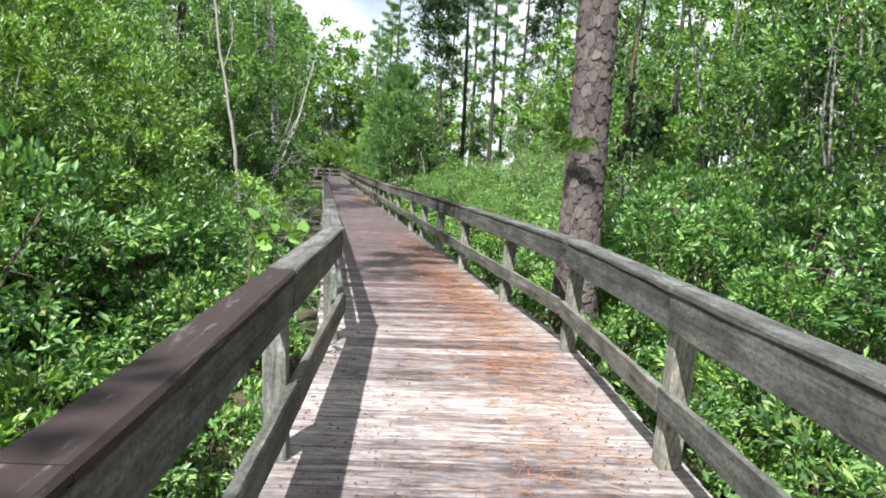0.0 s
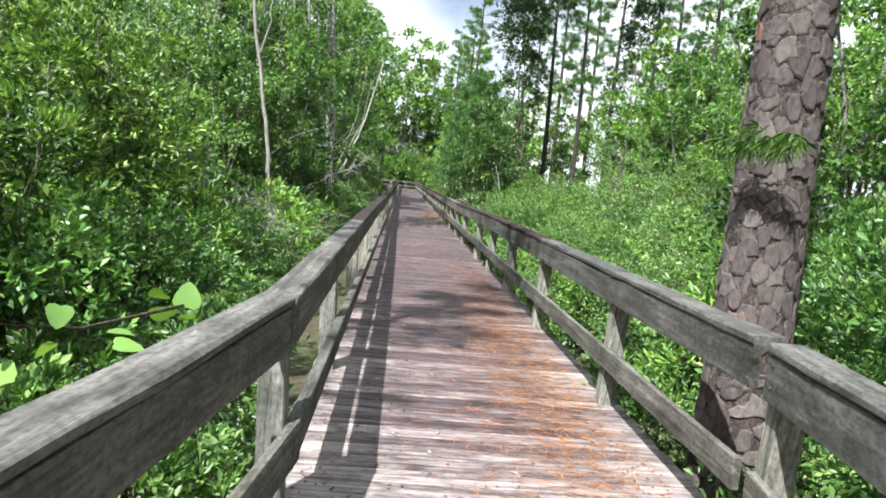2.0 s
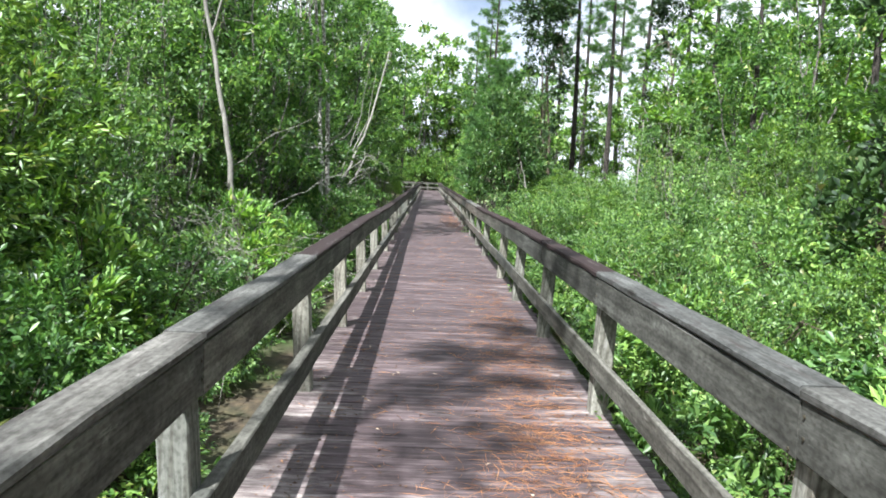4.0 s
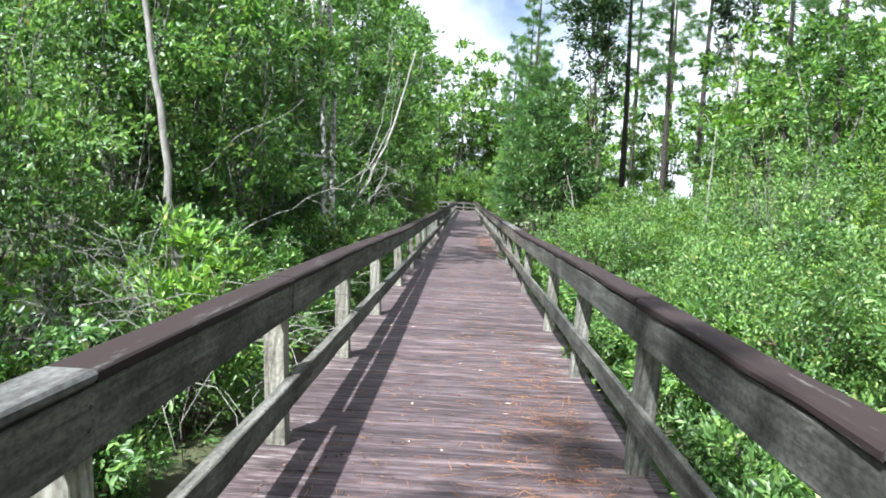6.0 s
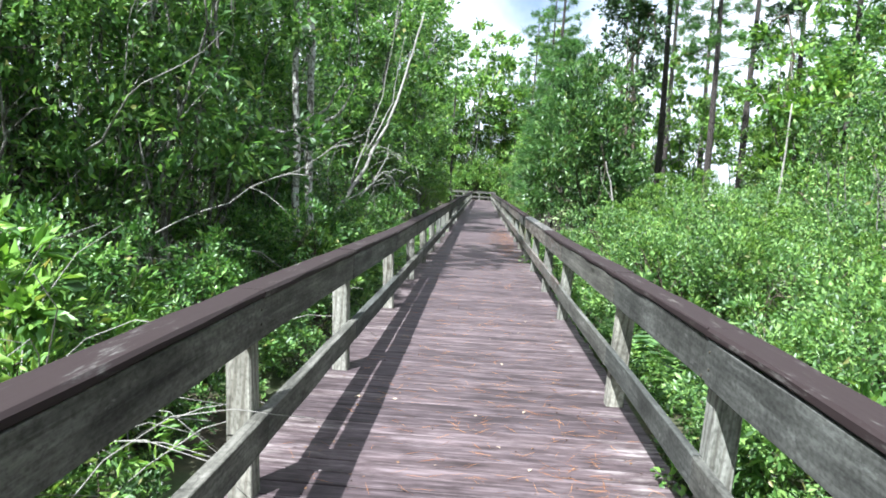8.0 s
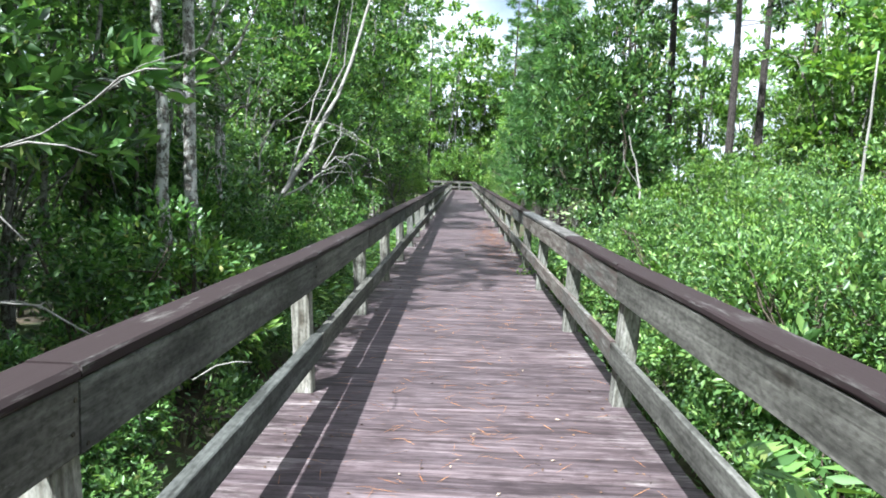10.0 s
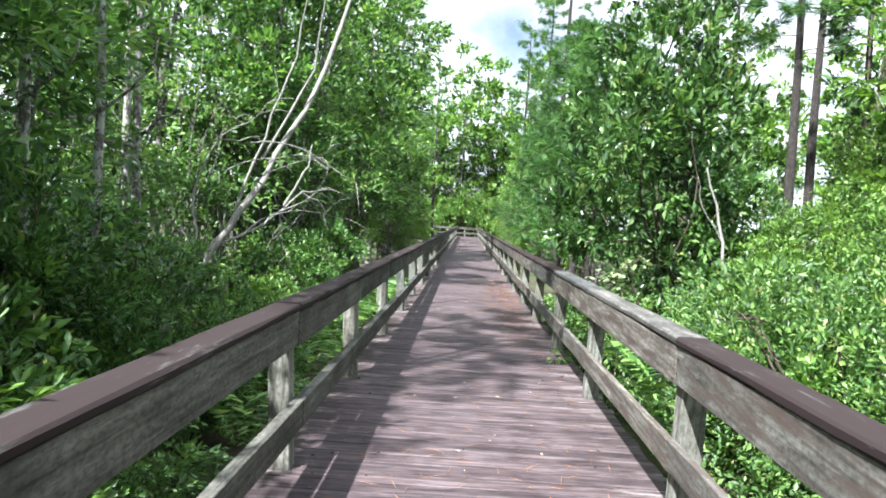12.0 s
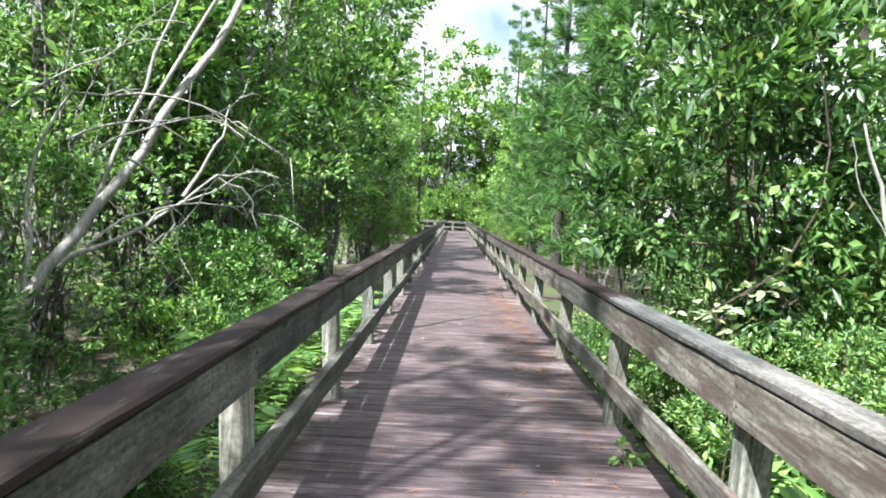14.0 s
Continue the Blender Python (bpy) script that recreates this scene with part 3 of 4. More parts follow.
LIME = plant("shrub", "bright yellow-green leafy shrub in the sun", "shrub", 1.4,
             [(0, 0, 0.7, 0.6, 0.6, 0.6), (0.3, 0.2, 1.1, 0.4, 0.4, 0.4), (-0.35, -0.1, 1.0, 0.4, 0.4, 0.4)],
             LIME_LEAF, 0.11, 260, 9, 7, STEM_BARK, 0.32, 0.03)
HERB = plant("undergrowth_plant", "low bright green leafy undergrowth on swamp ground", "undergrowth", 0.6,
             [(0, 0, 0.25, 0.5, 0.5, 0.3), (0.2, 0.1, 0.5, 0.3, 0.3, 0.25), (-0.2, 0.15, 0.52, 0.28, 0.3, 0.25)],
             SMALL_LEAF, 0.078, 120, 12, 5, STEM_BARK, 0.4, 0.03, 1.0, 0.006)
SLIM = plant("tree", "slender grey-stemmed understorey tree with fine dense leaves", "tree", 6.0,
             [(0, 0, 3.4, 1.0, 1.0, 1.2), (0.8, 0.3, 4.4, 0.7, 0.7, 0.8), (-0.7, 0.4, 5.0, 0.7, 0.6, 0.8), (0.2, -0.7, 2.2, 0.9, 0.7, 0.7), (-0.6, 0.2, 1.4, 0.8, 0.7, 0.7),
              (0.5, 0.4, 5.8, 0.6, 0.6, 0.7), (0.6, 0.5, 0.9, 0.7, 0.7, 0.6), (-0.8, -0.5, 3.6, 0.6, 0.6, 0.6), (-0.1, 0, 6.6, 0.5, 0.5, 0.5)],
             TREE_LEAF, 0.142, 440, 10, 9, TWIG_BARK, 0.38, 0.05, 1.0, 0.035)
TALL = plant("tree", "tall broad-leaved swamp tree with an uneven crown", "tree", 12.0,
             [(0, 0, 7.5, 1.8, 1.8, 1.6), (1.5, 0.6, 9.3, 1.3, 1.3, 1.3), (-1.4, 0.7, 9.8, 1.3, 1.2, 1.3), (0.4, -1.5, 5.6, 1.5, 1.3, 1.1), (-1.2, -0.3, 4.2, 1.3, 1.2, 1.0),
              (0.3, 0.2, 11.4, 1.2, 1.2, 1.1), (1.3, -0.2, 3.4, 1.1, 1.1, 0.9), (-0.2, 1.4, 2.2, 1.3, 1.0, 1.0)],
             TREE_LEAF, 0.27, 580, 10, 6, TWIG_BARK, 0.42, 0.10, 1.0, 0.10)
THICKET = plant("thicket_shrub", "tall twiggy swamp shrub with small grey-green leaves", "shrub", 3.6,
                [(0, 0, 1.3, 0.9, 0.9, 0.9), (0.5, 0.3, 2.4, 0.75, 0.7, 0.8), (-0.5, -0.3, 2.7, 0.75, 0.7, 0.8), (0.1, 0.3, 3.5, 0.6, 0.6, 0.6), (-0.3, 0.6, 0.7, 0.8, 0.7, 0.6), (0.5, -0.5, 1.5, 0.7, 0.7, 0.7)],
                SMALL_LEAF, 0.085, 450, 9, 14, TWIG_BARK, 0.46, 0.035, 1.1, 0.018)
FAR_TREE = plant("tree", "distant sunlit broad-leaved tree with loose foliage", "tree", 12.0,
                 [(0, 0, 7.5, 1.9, 1.9, 1.6), (1.6, 0.6, 9.3, 1.4, 1.4, 1.3), (-1.5, 0.7, 9.8, 1.4, 1.3, 1.3), (0.4, -1.6, 5.6, 1.6, 1.4, 1.1), (-1.3, -0.3, 4.2, 1.4, 1.3, 1.0),
                  (0.3, 0.2, 11.4, 1.2, 1.2, 1.1), (1.4, -0.2, 3.2, 1.2, 1.2, 0.9), (-0.2, 1.5, 2.0, 1.4, 1.1, 1.0), (0.4, -0.6, 1.2, 1.3, 1.2, 0.9)],
                 LIME_LEAF, 0.40, 280, 9, 4, TWIG_BARK, 0.5, 0.14, 1.0, 0.09)
MAGNOLIA = plant("magnolia_tree", "large dark glossy magnolia overhanging the railing", "tree", 4.8,
                 [(0, 0, 2.5, 1.35, 1.3, 1.1), (-0.8, -0.5, 3.4, 0.9, 0.85, 0.8), (0.7, 0.1, 3.6, 1.0, 0.95, 0.9), (0.0, 0.2, 4.6, 0.9, 0.9, 0.8), (1.0, -0.6, 2.1, 0.85, 0.8, 0.7),
                  (-1.1, 0.2, 2.1, 0.8, 0.8, 0.7), (-0.2, -1.0, 2.6, 0.8, 0.7, 0.7), (0.3, -0.3, 1.6, 0.9, 0.8, 0.5)],
                 MAGNOLIA_LEAF, 0.165, 1500, 9, 9, STEM_BARK, 0.40, 0.04, 0.95, 0.045, 1.1)
VINE = plant("vine_covered_tree", "tree trunk smothered in climbing vines", "tree", 10.0,
             [(0, 0, 1.2, 0.8, 0.8, 1.2), (0.1, 0.1, 3.2, 0.6, 0.6, 1.2), (-0.15, 0.1, 5.2, 0.65, 0.6, 1.2), (0.2, -0.1, 7.2, 0.8, 0.7, 1.3), (-0.4, 0.2, 8.8, 1.2, 1.1, 1.1), (0.7, -0.3, 9.6, 1.2, 1.2, 1.0)],
             VINE_LEAF, 0.16, 900, 10, 3, STEM_BARK, 0.5, 0.05, 1.1, 0.09)
HIGH = plant("tall_shrub", "tall dense evergreen thicket shrub with upright yellow-green leaf sprays", "shrub", 4.6,
             [(0, 0, 1.3, 1.1, 1.1, 1.2), (0.6, 0.3, 2.6, 0.85, 0.8, 0.9), (-0.7, 0.2, 2.9, 0.85, 0.8, 0.9), (0.1, -0.6, 2.2, 0.9, 0.75, 0.9), (0.2, 0.2, 3.9, 0.75, 0.75, 0.7), (-0.5, -0.4, 4.3, 0.5, 0.5, 0.5), (0.8, -0.4, 3.4, 0.55, 0.5, 0.55), (-0.2, 0.7, 0.8, 0.9, 0.8, 0.8)],
             HIGH_LEAF, 0.115, 1250, 11, 12, TWIG_BARK, 0.34, 0.035, 0.75, 0.03)
BROAD = plant("shrub", "broad-leaved shrub with bright whorled leaves in the sun", "shrub", 2.0,
              [(0, 0, 1.75, 0.55, 0.5, 0.3), (0.45, 0.2, 1.45, 0.35, 0.4, 0.3), (-0.5, -0.1, 1.5, 0.35, 0.4, 0.28), (0.2, -0.4, 1.1, 0.35, 0.3, 0.25)],
              LIME_LEAF, 0.20, 60, 9, 7, TWIG_BARK, 0.36, 0.03, 0.85, 0.016)


def make_pine_crown(tree, centres, ways, size, per=46):
    c = np.repeat(centres, per, 0)
    w = unit(np.repeat(ways, per, 0) * 0.8 + rng.normal(0, 0.55, (len(c), 3)))
    part_of("crown", leaf_mesh("crown", c, w, size * rng.uniform(0.7, 1.15, len(c)), NEEDLE, 0.035, 0.01, 0.10), tree, "long soft green needles")


def trunk_at(pts, rad, z):
    """Middle and radius of a trunk at a height."""
    f = min(max((z - pts[0].z) / (pts[-1].z - pts[0].z), 0.0), 1.0) * (len(pts) - 1)
    i = min(int(f), len(pts) - 2)
    return pts[i].lerp(pts[i + 1], f - i), rad[i] + (rad[i + 1] - rad[i]) * (f - i)


def bark_scales(pts, rad, top=5.2):
    """Thick irregular bark scales laid over a trunk in staggered rows, flaring at their lower edges."""
    r = random.Random(21)
    verts, faces = [], []
    z, row = -0.15, 0
    while z < top:
        tall = r.uniform(0.085, 0.125)
        count = 13
        for k in range(count):
            a0 = 2 * math.pi * (k + 0.5 * (row % 2) + r.uniform(-0.22, 0.22)) / count
            z0 = z + r.uniform(-0.05, 0.05)
            wide = 2 * math.pi / count * r.uniform(0.46, 0.72)
            high = tall * r.uniform(0.45, 0.85)
            lift, flare = r.uniform(0.004, 0.013), r.uniform(0.0, 0.010)
            turn = r.uniform(-0.5, 0.5)
            n, rings = 9, ((1.0, 0.0), (0.96, 0.7), (0.8, 1.0))
            jag = [r.uniform(0.6, 1.2) for _ in range(n)]
            start = len(verts)
            for size, up in rings:
                for j in range(n):
                    t = 2 * math.pi * j / n + turn
                    x, y = math.cos(t), math.sin(t)
                    x, y = abs(x) ** 0.85 * math.copysign(1, x) * jag[j] * size, abs(y) ** 0.85 * math.copysign(1, y) * jag[j] * size
                    h = z0 + y * high
                    c, rr = trunk_at(pts, rad, h)
                    q = rr - 0.004 + (lift + flare * (0.5 - 0.5 * y)) * up
                    verts.append((c.x + math.cos(a0 + x * wide) * q, c.y + math.sin(a0 + x * wide) * q, h))
            for i in range(2):
                for j in range(n):
                    m = (j + 1) % n
                    faces.append((start + i * n + j, start + i * n + m, start + (i + 1) * n + m, start + (i + 1) * n + j))
            faces.append(tuple(range(start + 2 * n, start + 3 * n)))
        z += tall * 0.93
        row += 1
    return verts, faces


def make_pine(label, height, radius, first, spread, tufts, per=46, size=0.24, sides=18, scaly=False):
    t = thing("pine_tree", label, "tree")
    r = random.Random(int(height * 10))
    pts, rad = [], []
    n = 22
    for i in range(n + 1):
        f = i / n
        pts.append(Vector((0.06 * math.sin(f * 5), 0.05 * math.sin(f * 4 + 1), -0.2 + (height + 0.2) * f)))
        rad.append(radius * (1 - 0.85 * f ** 1.2) + radius * 0.35 * math.exp(-f * height * 1.6))
    part_of("trunk", mesh_of("trunk", *tube(pts, rad, sides), PINE_BARK if scaly else FAR_BARK, True), t, "flaky grey-brown bark")
    if scaly:
        part_of("flaking_bark", mesh_of("flaking_bark", *bark_scales(pts, rad), PLATE_BARK), t, "thick flaking bark scales, grey and pink", kind="stuff")
    limbs, cs, ws = [], [], []
    for k in range(tufts):
        f = first + (1 - first) * (k / tufts) ** 0.9
        z = height * f
        ang = k * 2.4 + r.uniform(-0.4, 0.4)
        out = spread * (1.15 - 0.85 * f) * r.uniform(0.6, 1.1)
        d = Vector((math.cos(ang), math.sin(ang), 0))
        a = Vector((0.06 * math.sin(f * 5), 0.05 * math.sin(f * 4 + 1), z))
        m = a + d * out * 0.55 + Vector((0, 0, out * 0.10))
        b = a + d * out + Vector((0, 0, out * 0.28))
        limbs.append(tube([a, m, b], [radius * 0.16 * (1.2 - f), radius * 0.11 * (1.2 - f), 0.008], 5))
        for j in range(9):
            g = r.uniform(0.35, 1.0)
            q = (a.lerp(m, g / 0.55) if g < 0.55 else m.lerp(b, (g - 0.55) / 0.45)) + Vector((r.gauss(0, 0.16), r.gauss(0, 0.16), r.gauss(0.05, 0.1))) * max(0.5, out * 0.5)
            cs.append(q)
            ws.append((d * 0.7 + Vector((r.gauss(0, 0.5), r.gauss(0, 0.5), r.gauss(0.3, 0.4)))).normalized())
    part_of("branchwork", mesh_of("branchwork", *joined(limbs), STEM_BARK, True), t)
    make_pine_crown(t, np.array([tuple(c) for c in cs]), np.array([tuple(w) for w in ws]), size, per)
    return t


def scaled_turn():
    return rng.uniform(0, 360)


# the big pine at the bend
BIG_PINE = make_pine("large pine with flaky grey-brown bark beside the railing", 17.0, 0.215, 0.62, 3.2, 26, 40, 0.26, 28, True)
BIG_PINE.matrix_basis = placed(1.86, 4.62, GROUND, 40)
# a tuft of green needles sprouting from its bark
TUFT_C = np.array([[1.66 + 0.75 * w, 4.37 - 0.60 * w, 1.82 + rng.normal(0, 0.035)] for w in rng.normal(0.03, 0.095, 26)])
part = part_of("sprout", leaf_mesh("sprout", np.repeat(TUFT_C, 26, 0), unit(np.tile([[-0.3, -0.36, -0.55]], (676, 1)) + rng.normal(0, 0.34, (676, 3))), rng.uniform(0.05, 0.12, 676), LIME_LEAF, 0.026, 0.01, 0.25), BIG_PINE, "tuft of green needles on the bark")
part.matrix_basis = BIG_PINE.matrix_basis.inverted()

FAR_PINE = make_pine("tall slim pine with a high open crown", 15.0, 0.14, 0.45, 2.4, 30, 26, 0.30, 10)
FAR_PINE.matrix_basis = placed(6.5, 33, GROUND, 10)
YOUNG_PINE = make_pine("young pine with long soft needles", 5.6, 0.07, 0.22, 1.9, 46, 40, 0.26, 9)
YOUNG_PINE.matrix_basis = placed(-1.75, 28.4, GROUND, 120, 0.95)

# right: the magnolia over the rail, its shrubs and mound
MAGNOLIA.matrix_basis = placed(-0.9, 24.75, GROUND, 20, 0.76, 1.2)


# stems that stay in the open: nothing tall grows in front of these
GLADES = ((-3.6, 11.3), (-3.2, 10.5), (-3.1, 9.6), (-4.1, 17.3), (-3.5, 16.7), (-4.6, 17.9), (-5.3, 22.1), (-4.7, 21.3), (-4.9, 22.9), (-4.2, 20.6), (-5.6, 23.2))


def scatter(kind, count, s0, s1, u0, u1, size0, size1, tall=(0.85, 1.2), first=True, gap=0.55):
    """Copies of a plant over a stretch of the walk, clear of the deck."""
    done = []
    tries = 0
    while len(done) < count and tries < count * 30:
        tries += 1
        s, u = rng.uniform(s0, s1), rng.uniform(u0, u1)
        if any((s - a) ** 2 + (u - b) ** 2 < gap ** 2 for a, b in done):
            continue
        p = spot(s, u)
        if kind in (SLIM, THICKET, TALL) and any((p.x - a) ** 2 + (p.y - b) ** 2 < 0.95 ** 2 for a, b in GLADES):
            continue
        if kind in (SLIM, TALL, FAR_TREE) and 3 < u and 14 < s < 46 and 0.39 < u / (s - 11.2) < 0.51:
            continue
        done.append((s, u))
        m = placed(p.x, p.y, lie(p.x, p.y) - 0.02, scaled_turn(), rng.uniform(size0, size1), rng.uniform(*tall))
        copy_thing(kind, m)


def put(kind, s, u, size=1.0, tall=1.0, turn=0.0, lean=0.0):
    p = spot(s, u)
    return copy_thing(kind, placed(p.x, p.y, lie(p.x, p.y) - 0.02, turn, size, tall, lean))


# the first of each kind stands behind the start of the walk
for kind, s, u in ((BAY, -9, -3.2), (SMALL, -9, 3.2), (LIME, -8, 2.6), (HERB, -8, -1.9), (SLIM, -10, -5), (TALL, -12, -8), (VINE, -12, 7), (FAR_TREE, -18, 9), (THICKET, -11, 4.5), (BROAD, -10, 3.0), (HIGH, -13, -4.2)):
    p = spot(s, u)
    kind.matrix_basis = placed(p.x, p.y, lie(p.x, p.y))

# left: low growth by the deck, shrubs, then a wall of slender trees
scatter(HERB, 26, -6.5, 3, -2.7, -1.6, 0.8, 1.2, gap=0.4)
scatter(HERB, 22, 3, 26, -2.4, -1.72, 0.7, 1.0)
scatter(BAY, 10, 2, 24, -2.5, -2.0, 0.42, 0.6, gap=1.0)
scatter(BAY, 9, -5, 7, -3.4, -2.4, 0.75, 1.0, gap=0.9)
scatter(BAY, 11, -4, 9, -5.4, -3.6, 0.95, 1.2, gap=1.0)
scatter(BAY, 9, 8, 26, -3.4, -2.6, 0.7, 1.0, gap=0.9)
scatter(LIME, 12, -4, 24, -3.2, -2.0, 0.7, 1.1)
scatter(SLIM, 5, 12, 20, -5.4, -3.8, 0.75, 1.1, gap=1.0)
scatter(SLIM, 5, 24, 33, -5.4, -3.7, 0.75, 1.1, gap=1.4)
scatter(LIME, 2, 7, 13, -3.6, -2.8, 0.9, 1.1, gap=1.0)
scatter(THICKET, 6, 10, 15.5, -5.4, -3.4, 0.85, 1.2, gap=1.1)
scatter(THICKET, 6, 15.5, 22, -5.6, -4.0, 0.8, 1.0, (0.7, 0.9), gap=1.1)
scatter(THICKET, 5, 22, 28, -5.4, -3.2, 0.85, 1.25, gap=1.1)
for s, u in ((17.6, -3.6), (18.4, -4.3), (17.2, -2.9), (19.4, -3.3)):
    put(BAY, s, u, 0.85, 1.0, s * 99)
for s, u, size in ((12.4, -4.6, 1.0), (15.8, -4.6, 1.0)):
    put(SLIM, s, u, size, 1.0, s * 77)
for s, u, size in ((12.8, -3.5, 1.1), (14.6, -3.7, 1.15), (16.4, -3.4, 0.8)):
    put(SLIM, s, u, size, 1.0, s * 37)
for s, u, size in ((9.3, -2.9, 0.82), (16.0, -2.8, 0.7)):
    put(BROAD, s, u, size, 1.0, s * 61)
scatter(SLIM, 9, 3, 30, -9.5, -6.6, 0.85, 1.1, gap=1.8)
scatter(THICKET, 5, 5, 12, -5.5, -4.2, 0.9, 1.2, gap=1.1)
scatter(TALL, 5, 2, 14, -18, -12, 0.8, 1.0, gap=2.0)
scatter(TALL, 6, 14, 36, -15, -10, 0.7, 0.95, gap=2.5)
scatter(FAR_TREE, 9, 6, 70, -30, -17, 0.9, 1.2, gap=3.0)
put(TALL, 1.2, -11.5, 0.95, 1.0, 30)
for s, u, size in ((1.2, -4.0, 0.72), (2.6, -3.6, 0.62), (3.4, -5.0, 0.95), (5.0, -4.1, 0.85), (1.6, -5.8, 0.95), (6.6, -4.6, 0.95), (4.6, -6.2, 1.05), (7.9, -6.6, 0.85), (-0.6, -4.9, 0.8), (-2.4, -4.4, 0.7)):
    put(HIGH, s, u, size, 1.0, s * 67)
# the last stands unseen behind the start, added to shade the left rail
for s, u, size in ((25.0, -3.9, 0.72), (29.0, -3.7, 0.78), (34.0, -3.6, 0.85), (-8.3, -3.9, 0.62)):
    put(TALL, s, u, size, 1.0, s * 43)
for s, u, size in ((15, -10.2, 0.8), (19, -9.2, 0.8), (22.5, -10.6, 0.9), (26, -9.0, 0.85)):
    put(TALL, s, u, size, 0.9, s * 29)
# right: low growth, a sunny mound of small-leaved shrubs, trees well behind
scatter(HERB, 60, -5, 26, 1.62, 2.5, 0.8, 1.3, gap=0.4)
scatter(LIME, 12, -4, 24, 2.0, 3.0, 0.6, 0.95)
scatter(LIME, 4, 14, 22, 2.2, 3.3, 0.7, 0.9, gap=0.8)
scatter(SMALL, 7, 14, 21, 2.4, 3.6, 0.8, 1.1, gap=0.8)
for s, u in ((12, 9.5), (10, 12)):
    put(TALL, s, u, 0.8, 1.0, s * 31)
scatter(SMALL, 22, 3, 19, 2.3, 4.2, 0.75, 1.05, gap=0.7)
scatter(SMALL, 16, 6, 19, 4.2, 7.0, 1.1, 1.45, gap=1.0)
scatter(SMALL, 10, 19, 27, 3.2, 8.0, 1.1, 1.6, gap=1.0)
scatter(BAY, 10, -4, 4, 2.6, 4.8, 0.85, 1.1, gap=0.9)
scatter(THICKET, 8, 9, 18, 5.0, 8.5, 0.7, 0.95, gap=1.2)
scatter(THICKET, 5, -3, 6, 3.6, 6.0, 0.7, 0.95, gap=1.2)
scatter(SLIM, 8, -3, 8, 5.2, 9, 0.8, 1.1, gap=1.2)
scatter(TALL, 8, -4, 9, 9, 17, 0.8, 1.0, gap=2.0)
# two unseen trees, added so their crowns shade the growth on the right
put(TALL, -4.6, 5.3, 0.85, 1.0, 75)
put(TALL, -1.3, 4.8, 0.8, 1.0, 215)
scatter(TALL, 3, 16, 36, 8, 14, 0.5, 0.7, gap=2.0)
scatter(FAR_TREE, 16, 9, 60, 12, 34, 0.7, 1.0, gap=2.5)
scatter(FAR_TREE, 9, 24, 52, 7, 13, 0.5, 0.75, gap=2.5)
for s, u, size in ((18.6, 2.6, 0.42), (19.6, 3.4, 0.56), (17.4, 3.3, 0.48), (20.6, 4.3, 0.6), (16.2, 2.8, 0.42), (21.4, 3.3, 0.46), (15.2, 3.6, 0.5), (22.2, 2.6, 0.4), (13.8, 2.9, 0.4)):
    put(HIGH, s, u, size, 0.9, s * 59)
for s, u, size in ((5.6, 3.3, 0.34), (7.2, 4.4, 0.42), (8.9, 3.2, 0.34), (10.4, 5.0, 0.46), (11.8, 3.5, 0.38), (6.4, 5.6, 0.5), (12.6, 6.6, 0.72), (14.2, 7.3, 0.75), (10.9, 7.5, 0.7)):
    put(HIGH, s, u, size, 0.95, s * 83)
put(VINE, 6.9, 4.6, 1.0, 1.1, 40)
put(VINE, 5.0, 7.2, 0.95, 1.0, 130)
put(VINE, 27.0, 4.3, 1.25, 1.0, 200)
put(VINE, 30.5, 10.2, 1.3, 1.1, 70)
put(VINE, 29.5, 4.6, 1.05, 1.1, 250)
# the pine at (-1.5, -3.8) is unseen, added to shade deck and right rail
for s, u, size in ((28, 7, 0.9), (31, 6.2, 1.0), (33, 10, 1.1), (26, 12, 1.0), (37, 8, 1.0), (36, 13, 1.1), (42, 7.5, 1.0), (45, 12, 1.2), (19, 12, 0.95), (30, 16.5, 1.1), (36, 3.0, 0.9), (12.6, -4.6, 1.0), (15.0, -4.5, 0.95), (-1.5, -3.8, 0.92), (47, 3.6, 0.95), (53, -3.8, 1.0), (40, -5.2, 0.9), (58, 3.4, 1.0), (62, -2.6, 0.9)):
    put(FAR_PINE, s, u, size, 1.0, u * 50)
scatter(FAR_TREE, 12, 9, 42, 11, 17, 0.45, 0.6, gap=2.0)
for k in range(7):
    put(FAR_TREE, 20 + 4.2 * k, 18.0 + 1.5 * (k % 3), 0.9 + 0.06 * (k % 3), 1.0, 83 * k)
# the far stretch on both sides
scatter(SLIM, 8, 30, 60, -4.6, -2.7, 0.8, 1.2, gap=1.6)
scatter(SLIM, 7, 28, 60, 2.6, 4.6, 0.6, 0.95, gap=1.6)
for k in range(10):
    if k % 3 != 1 and k < 7:
        put(FAR_TREE, 33 + 4.7 * k, -4.2 - 0.5 * (k % 3), 0.66 + 0.05 * (k % 4), 1.0, 70 * k)
    put(FAR_TREE, 37 + 4.7 * k, 3.9 + 0.6 * (k % 3), 0.55 + 0.05 * (k % 4), 1.0, 110 * k)
for s, u, size, tall in ((31, 2.9, 1.25, 1.1), (37, 3.2, 1.1, 1.0), (44, 3.0, 1.2, 1.0)):
    put(YOUNG_PINE, s, u, size, tall, s * 40)
for s, u, size in ((26.5, -5.6, 0.6), (30, -4.9, 0.88), (35, -4.7, 1.0), (40, -4.4, 0.95), (24, -5.4, 0.8)):
    put(TALL, s, u, size, 1.0, s * 53)
for k in range(8):
    put(FAR_TREE, 81 + 1.5 * (k % 3), -7 + 1.9 * k, 1.3 + 0.08 * (k % 4), 1.0, 95 * k)
